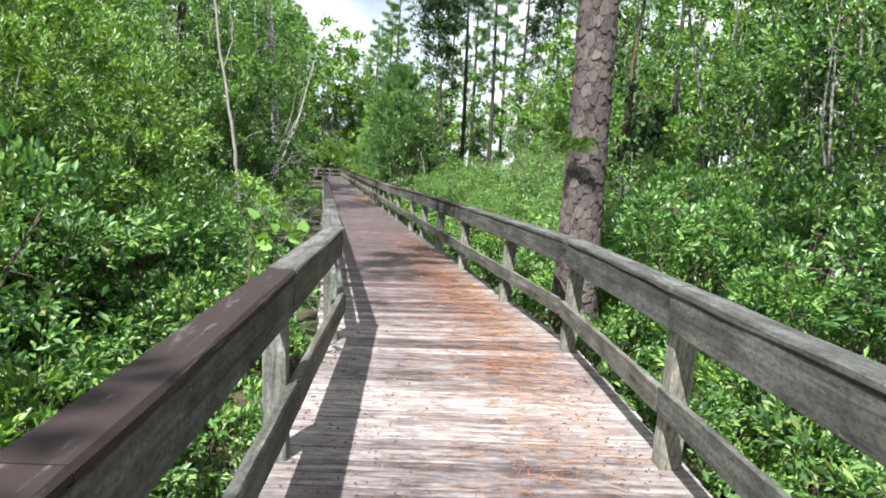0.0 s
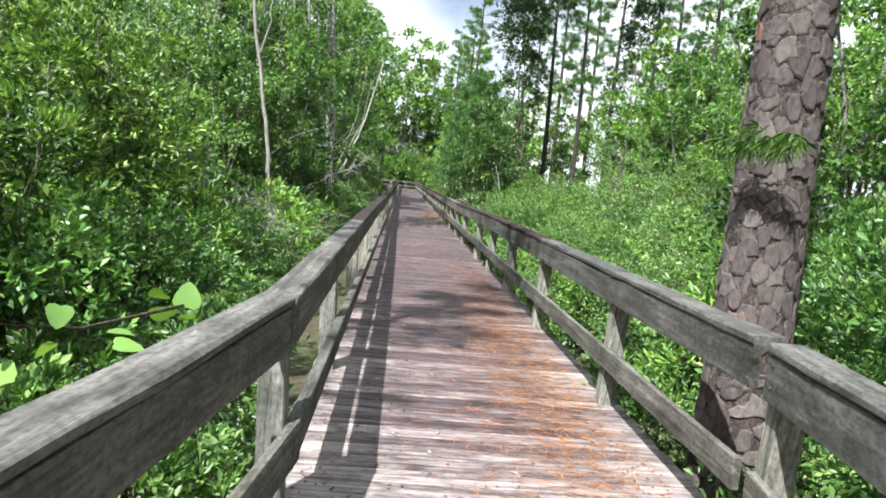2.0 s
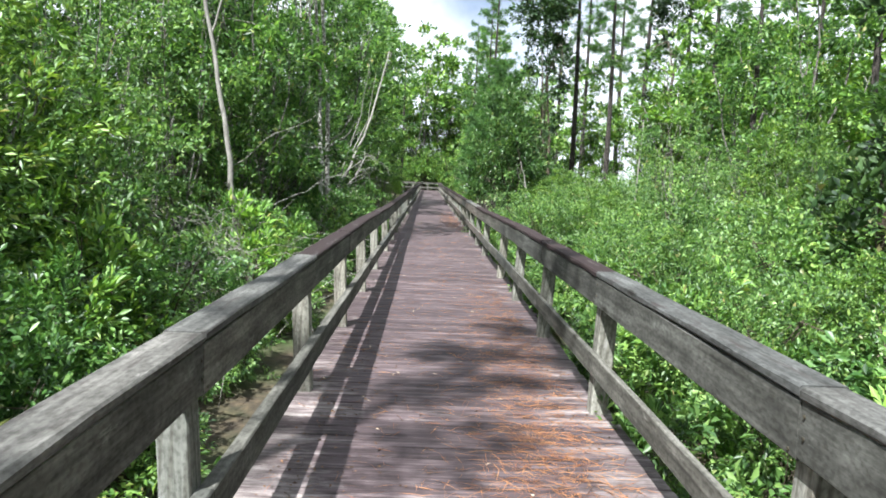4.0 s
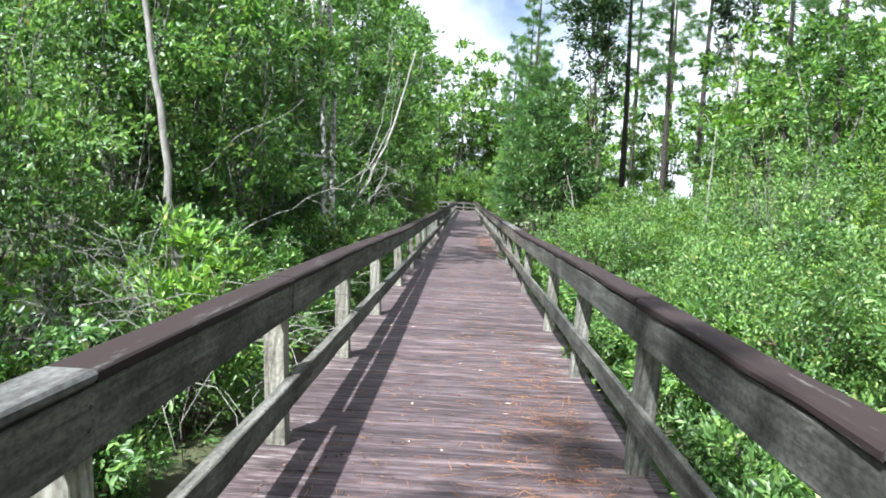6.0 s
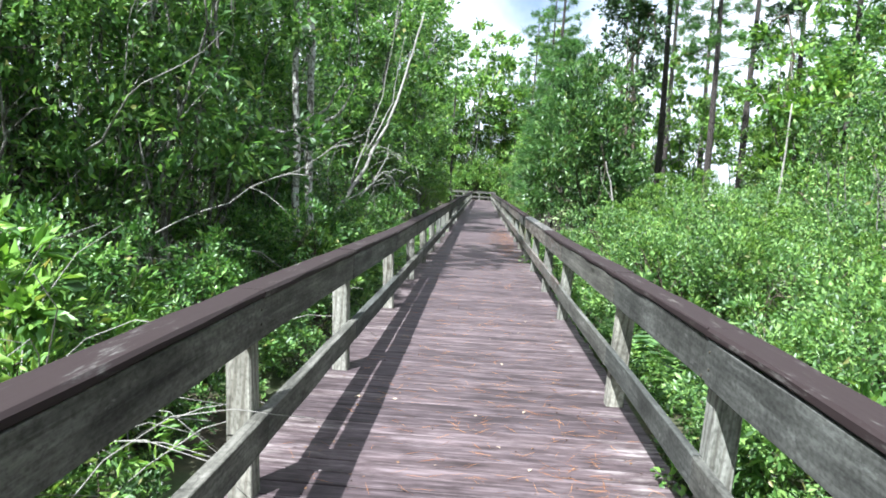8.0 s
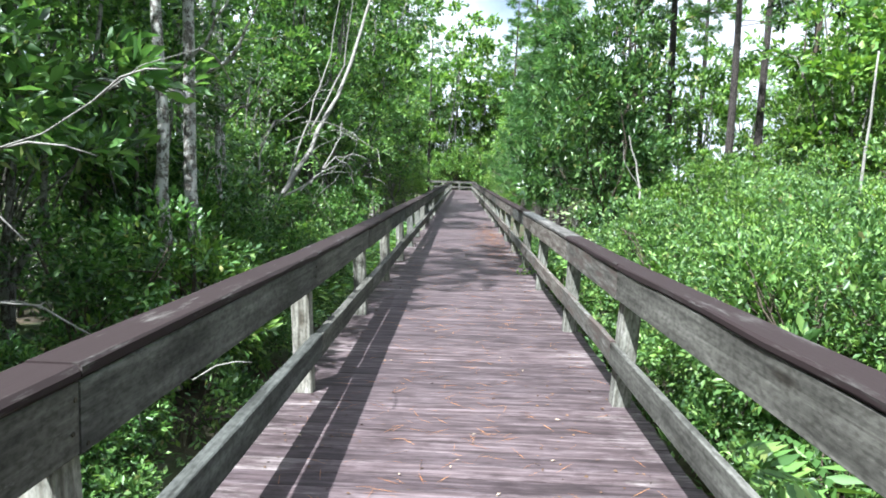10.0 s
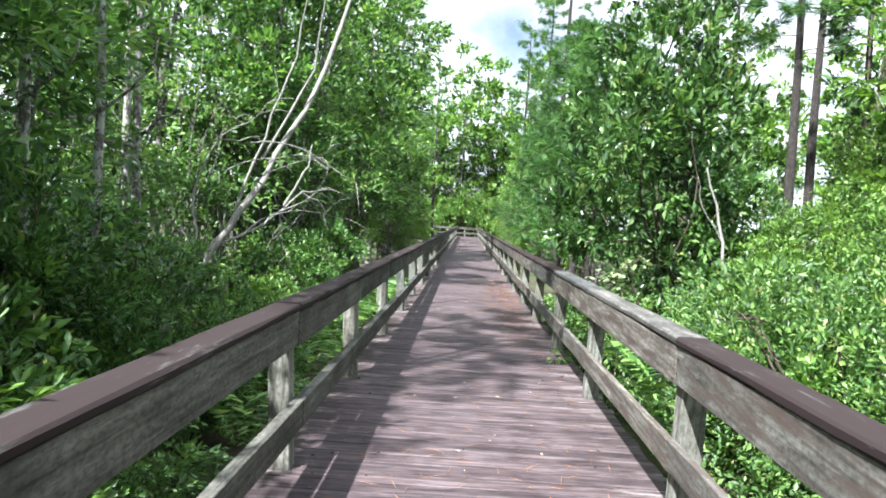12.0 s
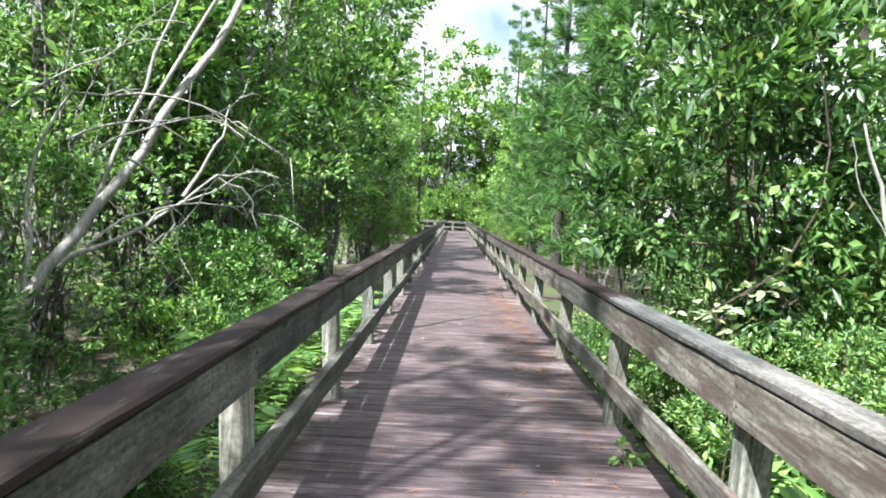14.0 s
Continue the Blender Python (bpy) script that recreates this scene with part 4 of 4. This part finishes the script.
for k in range(6):
    put(SMALL, 81 + 0.8 * (k % 2), -6 + 2.4 * k, 2.3, 1.1, 66 * k)
for k in range(5):
    put(LIME, 79.6 + 0.5 * (k % 2), -4.2 + 1.7 * k, 2.5 + 0.3 * (k % 3), 1.2, 140 * k)
scatter(FAR_TREE, 9, 85, 100, -16, 16, 0.9, 1.15, gap=2.5)
# leafy growth closing the view low down: beyond the end, along the far stretch, under the pines
for k in range(8):
    put(HIGH, 82.5 + 1.2 * (k % 2), -7 + 2.1 * k, 1.5 + 0.1 * (k % 3), 1.1, 77 * k)
    put(HIGH, 40 + 4.5 * k, (-3.4, 3.3)[k % 2], 0.75 + 0.05 * (k % 3), 0.9, 49 * k)
    put(HIGH, 27 + 2.6 * k, 9.5 + 1.3 * k, 1.15 + 0.1 * (k % 3), 1.0, 101 * k)
    put(HIGH, 22 + 3.1 * k, 13 + 1.6 * (k % 4), 1.25, 1.0, 133 * k)

# ---- single stems and trunks ----


def make_trunk(name, label, points, radius, mat, branches=(), sides=9, end=0.35):
    t = thing(name, label, "tree")
    n = len(points) - 1
    pts = []
    for i in range(n):
        for k in range(4):
            q = Vector(points[i]).lerp(Vector(points[i + 1]), k / 4)
            pts.append(q + Vector((rng.normal(0, 0.012), rng.normal(0, 0.012), 0)))
    pts.append(Vector(points[-1]))
    m = len(pts) - 1
    part_of("trunk", mesh_of("trunk", *tube(pts, [radius * (1 - (1 - end) * i / m) for i in range(m + 1)], sides), mat, True), t)
    for br in branches:
        q = []
        for i in range(len(br) - 1):
            for k in range(4):
                q.append(Vector(br[i]).lerp(Vector(br[i + 1]), k / 4) + Vector(rng.normal(0, 0.015, 3)))
        q.append(Vector(br[-1]))
        m = len(q) - 1
        part_of("branch", mesh_of("branch", *tube(q, [radius * 0.42 * (1 - 0.75 * i / m) for i in range(m + 1)], 5), mat, True), t)
    return t


make_trunk("dead_tree", "bare pale dead trunk standing among green shrubs", [(-3.92, 12.3, -0.6), (-4.0, 12.3, 1.0), (-4.17, 12.28, 2.2), (-4.34, 12.25, 3.2), (-4.6, 12.2, 5.0), (-4.95, 12.1, 7.5)], 0.046, PALE_BARK,
           [[(-4.36, 12.25, 3.3), (-4.16, 12.25, 3.9), (-4.25, 12.3, 4.6)]])
for x, y, r in ((-4.64, 17.7, 0.06), (-4.62, 18.1, 0.068), (-6.65, 22.2, 0.06), (-5.75, 20.5, 0.045), (-7.4, 23.0, 0.06), (-5.9, 19.9, 0.05)):
    make_trunk("slender_tree", "slim trunk blotched with pale lichen", [(x + 0.1, y, -0.6), (x, y, 1.2), (x - 0.12, y + 0.1, 3.4), (x - 0.35, y + 0.1, 6.0), (x - 0.4, y, 8.5)], r, GREY_BARK,
               [[(x - 0.05, y, 2.1), (x + 0.45, y - 0.1, 2.35), (x + 0.7, y - 0.15, 2.75)], [(x - 0.05, y, 2.0), (x - 0.5, y - 0.2, 2.1), (x - 0.9, y - 0.2, 2.0)]])
make_trunk("leaning_tree", "pale leaning multi-stemmed trunk beside the boardwalk", [(-6.5, 22.0, -0.5), (-5.95, 22.6, 0.93), (-5.65, 23.15, 1.75), (-5.4, 24.0, 3.0), (-5.2, 24.5, 4.2), (-5.0, 24.8, 5.4)], 0.05, PALE_BARK,
           [[(-6.0, 23.0, 1.2), (-5.75, 23.3, 2.3), (-5.5, 23.6, 3.3), (-5.3, 23.7, 5.0)],
            [(-6.1, 22.8, 0.9), (-5.8, 23.4, 1.2), (-5.6, 24.2, 1.65), (-5.45, 24.7, 1.75)],
            [(-5.6, 24.2, 1.65), (-5.45, 24.5, 1.5), (-5.4, 24.6, 1.15)], [(-5.7, 23.8, 1.45), (-5.5, 24.0, 1.9), (-5.5, 24.2, 2.3)],
            [(-5.75, 23.3, 2.0), (-5.3, 23.7, 3.2), (-5.1, 23.7, 4.6)], [(-6.2, 22.7, 0.6), (-6.5, 23.0, 1.6), (-6.3, 23.2, 2.2), (-5.9, 23.5, 2.3)]])


def make_dead_branches(label, origin, turn, count, reach, seed):
    """Bare grey boughs arching away from a leaning trunk, forking into thin twigs."""
    t = thing("dead_branch", label, "branch")
    r = random.Random(seed)
    for k in range(count):
        p = Vector(origin) + Vector((r.gauss(0, 0.3), r.gauss(0, 0.35), r.uniform(-0.3, 1.3)))
        d = Vector((math.cos(turn) + r.gauss(0, 0.45), math.sin(turn) + r.gauss(0, 0.45), r.gauss(0.55, 0.4))).normalized()
        pts, twigs = [p.copy()], []  # the bough and its side shoots
        for i in range(9):
            d = (d + Vector((r.gauss(0, 0.16), r.gauss(0, 0.16), r.gauss(-0.06, 0.14)))).normalized()
            p = p + d * reach / 9
            pts.append(p.copy())
            if i > 2 and r.random() < 0.6:
                e = (d + Vector((r.gauss(0, 0.7), r.gauss(0, 0.7), r.gauss(0, 0.6)))).normalized()
                twigs.append(tube([p, p + e * 0.16, p + e * 0.3 + Vector((0, 0, -0.05)), p + e * 0.42 + Vector((0, 0, -0.12))], [0.006, 0.005, 0.004, 0.002], 4))
        size = r.uniform(0.006, 0.012)
        bough = part_of("bough", mesh_of("bough", *tube(pts, [size * (1 - 0.085 * i) for i in range(10)], 5), PALE_BARK, True), t)
        for w in twigs:
            part_of("twig", mesh_of("twig", *w, PALE_BARK, True), bough)


make_dead_branches("bare grey dead boughs tangled among leafy shrubs", (-5.75, 22.9, 0.9), 0.9, 8, 1.45, 3)
make_dead_branches("bare pale dead boughs hanging over the thicket", (-6.0, 21.8, 1.9), 1.4, 4, 1.0, 8)
make_dead_branches("dry grey twisted boughs among the slender trees", (-4.6, 14.6, 0.6), 0.6, 6, 2.1, 5)
make_trunk("dead_sapling", "short pale dead stem standing above the thicket", [(2.7, 23.7, -0.6), (2.72, 23.7, 1.5), (2.8, 23.75, 3.4)], 0.035, PALE_BARK)
make_trunk("dead_sapling", "forked pale dry stick in front of the magnolia", [(-0.35, 23.3, 0.9), (-0.5, 23.4, 1.7), (-0.62, 23.4, 2.1)], 0.02, PALE_BARK,
           [[(-0.42, 23.35, 1.3), (-0.68, 23.3, 1.75), (-0.72, 23.3, 2.0)]])


def make_tangle():
    t = thing("dead_brush", "tangle of dry grey twigs among the shrubs", "brush")
    r = random.Random(4)
    pieces = []
    for k in range(190):
        a = Vector((-3.7 + r.gauss(0, 0.5), 11.0 + r.gauss(0, 0.9), -0.5))
        pts = [a]
        d = Vector((r.gauss(0.1, 0.35), r.gauss(-0.1, 0.35), 1)).normalized()
        for i in range(6):
            d = (d + Vector((r.gauss(0, 0.25), r.gauss(0, 0.25), -0.10 * i))).normalized()
            pts.append(pts[-1] + d * 0.32)
        pieces.append(tube(pts, [0.0055 * (1 - 0.11 * i) for i in range(7)], 4))
    v, f = joined(pieces)
    part_of("twigwork", mesh_of("twigwork", v, f, PALE_BARK, True), t, kind="stuff")


make_tangle()


def make_fern(label):
    t = thing("fern", label, "fern")
    for k in range(7):
        ang = k * 0.9
        base, way = [], []
        for i in range(22):
            f = (i + 2) / 24
            r, z = 0.55 * f, 0.55 * math.sin(f * 2.2)
            c = np.array([r * math.cos(ang), r * math.sin(ang), z])
            for sgn in (-1, 1):
                base.append(c)
                way.append([-math.sin(ang) * sgn + 0.35 * math.cos(ang), math.cos(ang) * sgn + 0.35 * math.sin(ang), -0.15])
        size = np.repeat([0.15 * math.sin(math.pi * min(1, (i + 4) / 26)) + 0.02 for i in range(22)], 2)
        part_of("frond", leaf_mesh("frond", np.array(base), np.array(way), size, FERN_LEAF, 0.22, 0.03), t)
    return t


FERN = make_fern("bright green fern growing beside the deck")
p = spot(19.4, -1.6)
FERN.matrix_basis = placed(p.x, p.y, -0.45, 0, 1.1)
for s, u in ((20.8, -1.65), (22.0, -1.7), (17.6, -1.7), (23.5, -1.6), (12.0, 1.75), (18.4, 1.8), (24.6, -1.7)):
    q = spot(s, u)
    copy_thing(FERN, placed(q.x, q.y, lie(q.x, q.y) + 0.1, scaled_turn(), rng.uniform(0.9, 1.4)))


def make_vine(label, centres, size, count, mat):
    t = thing("vine", label, "vine")
    c = np.array(centres)
    ring = []
    for i in range(14):
        a = 2 * math.pi * i / 14
        r = size * 0.55 * (1 + 0.10 * math.cos(3 * a) - 0.25 * math.exp(-((a - math.pi) ** 2) * 4) + 0.18 * math.exp(-min(a, 2 * math.pi - a) ** 2 * 6))
        ring.append((size * 0.4 + r * math.cos(a), r * math.sin(a), 0.10 * abs(r * math.sin(a)) - 0.12 * max(0, r * math.cos(a))))
    blade = mesh_of("leaf", [(size * 0.35, 0, 0)] + ring, [(0, i + 1, (i + 1) % 14 + 1) for i in range(14)], mat, True)
    pick = c[rng.integers(2, len(c), count)] + rng.normal(0, 0.06, (count, 3))
    for k in range(count):
        part_of("leaf", blade, t, "", Matrix.Translation(pick[k]) @ pose(0, 0, 0, rng.normal(20, 28), rng.normal(0, 28), scaled_turn()) @ Matrix.Diagonal((*[rng.uniform(0.7, 1.2)] * 3, 1)))
    pts = [Vector(q) for q in centres]
    part_of("stalk", mesh_of("stalk", *tube(pts, [0.006] * len(pts), 5), STEM_BARK, True), t)


VA, VB, VC = spot(-0.9, -1.32, 0.95), spot(-0.5, -1.2, 0.96), spot(-1.3, -1.4, 1.05)
make_vine("large pale green vine leaves climbing over the railing", [tuple(spot(-1.25, -1.42, -0.4)), tuple(spot(-1.3, -1.4, 0.5)), tuple(VC), tuple(VA), tuple(VB)], 0.07, 15, LIME_LEAF)
VX, VY, VZ = -1.45, 22.8, 1.0
VINE_AT = [(VX - 0.05, VY, -0.5), (VX, VY, 0.1), (VX, VY, VZ - 0.15), (VX - 0.18, VY, VZ - 0.12), (VX + 0.05, VY + 0.05, VZ), (VX + 0.22, VY, VZ + 0.15), (VX - 0.28, VY - 0.05, VZ - 0.2)]
make_vine("vine with round whitish leaves in front of the magnolia", VINE_AT, 0.052, 60, PALE_LEAF)


SEEDLING = plant("seedling", "small green seedling sprouting at the edge of the deck", "seedling", 0.12,
                 [(0, 0, 0.07, 0.10, 0.10, 0.05), (0.07, 0.05, 0.05, 0.06, 0.06, 0.03)], LIME_LEAF, 0.055, 14, 4, 3, STEM_BARK, 0.55, 0.015, 0.8, 0.003, 0.0)
SEEDLING.matrix_basis = placed(-2.07, 22.59, 0.002)
copy_thing(SEEDLING, placed(-0.09, 12.6, 0.002, 80, 0.9))

# ---- litter on the deck ----
def make_litter():
    n = 13000
    zones = [((2.5, 0.62), (1.9, 0.28), 0.34), ((-0.6, 0.45), (1.6, 0.35), 0.22), ((7.0, 0.65), (1.6, 0.2), 0.07), ((25.0, 0.75), (2.5, 0.2), 0.12), ((6, 0.0), (9, 0.55), 0.18)]
    base, way = [], []
    for (s0, u0), (ds, du), share in zones:
        for _ in range(int(n * share)):
            s, u = rng.normal(s0, ds), rng.normal(u0, du)
            if abs(u) > 0.93:
                continue
            q = spot(s, u, 0.003 + rng.uniform(0, 0.006))
            ang = rng.uniform(0, 2 * math.pi)
            base.append(tuple(q))
            way.append((math.cos(ang), math.sin(ang), 0.0))
    ob = new("pine_needle_litter", leaf_mesh("pine_needle_litter", np.array(base), np.array(way), rng.uniform(0.08, 0.18, len(base)), NEEDLE_LITTER, 0.017, 0.01))
    tagged(ob, "orange-brown fallen pine needles lying on the deck", "litter", kind="stuff")
    base, way = [], []
    for _ in range(5200):
        s = rng.uniform(-6, 7) if rng.random() < 0.75 else rng.uniform(7, 26)
        u = rng.choice((-1, 1)) * (0.95 - abs(rng.normal(0, 0.38)))
        if abs(u) > 0.95:
            continue
        ang = rng.uniform(0, 2 * math.pi)
        base.append(tuple(spot(s, u, 0.003)))
        way.append((math.cos(ang), math.sin(ang), 0.05))
    ob = new("leaf_crumbs", leaf_mesh("leaf_crumbs", np.array(base), np.array(way), rng.uniform(0.008, 0.03, len(base)), CRUMB_LITTER, 0.5, 0.15))
    tagged(ob, "brown crumbs of bark and leaf on the deck", "litter", kind="stuff")
    k = 0
    shape = [leaf_mesh("fallen_leaf", np.array([[0, 0, 0.004]]), np.array([[1.0, 0, 0.02]]), np.array([s]), LEAF_LITTER, 0.42, 0.10) for s in (0.025, 0.035, 0.045, 0.03)]
    while k < 110:
        s, u = rng.uniform(-2, 26), rng.normal(0, 0.5)
        if abs(u) > 0.93:
            continue
        q = spot(s, u, 0.002)
        ob = new("fallen_leaf", shape[k % 4])
        ob.matrix_basis = placed(q.x, q.y, q.z, scaled_turn(), rng.uniform(0.7, 1.2))
        tagged(ob, "small dry fallen leaf lying on the deck", "leaf", "fallen leaves on the deck")
        k += 1


make_litter()


# ---- deck ----
def make_deck():
    deck = thing("deck", "worn red-brown timber boardwalk deck scattered with pine needles", "boardwalk", kind="structure")
    r = random.Random(3)
    pitch = 0.146
    meshes = [board_mesh("plank", 2.2, 0.1395, 0.038, PLANK_WOOD, 0.004, 3, 60 + k) for k in range(8)]
    s, k, far_v, far_f = -9.0, 0, [], []
    while s < END + 4:
        d, right, a = axis(s)
        f = min(1.0, max(0.0, (s + 0.6) / 1.2))
        a = radians(TURN_1 + (TURN_2 - TURN_1) * f)
        step = pitch + (0.010 if 0 < f < 1 else 0.0)
        p = spot(s, r.uniform(-0.012, 0.012), r.uniform(-0.0018, 0.0))
        wide = 1.0 if s < END else 2.2
        m = Matrix.Translation(p) @ Matrix.Rotation(a + r.uniform(-0.002, 0.002), 4, "Z") @ pose(0, 0, 0, r.uniform(-0.5, 0.5), 0, 0)
        if -4.5 < s < 37.5:
            part_of("plank", meshes[r.randrange(8)], deck, "", m)
        else:
            n = len(far_v)
            me = meshes[k % 8]
            far_v += [tuple(m @ Vector((v.co.x * wide, v.co.y, v.co.z))) for v in me.vertices]
            far_f += [tuple(n + i for i in q.vertices) for q in me.polygons]
        s += step
        k += 1
    part_of("far_planks", mesh_of("far_planks", far_v, far_f, PLANK_WOOD), deck, kind="stuff")
    beam = board_mesh("beam", 2.2, 0.2, 0.05, FRAME_WOOD, 0.004, 2, 77)
    for u in (-1.07, -0.4, 0.4, 1.07):
        for a, b in ((-9, 0), (0, 40), (40, END + 2)):
            place_board("beam", beam, deck, spot(a + 0.001, u, -0.14), spot(b - 0.001, u, -0.14), False, 2.2)


make_deck()
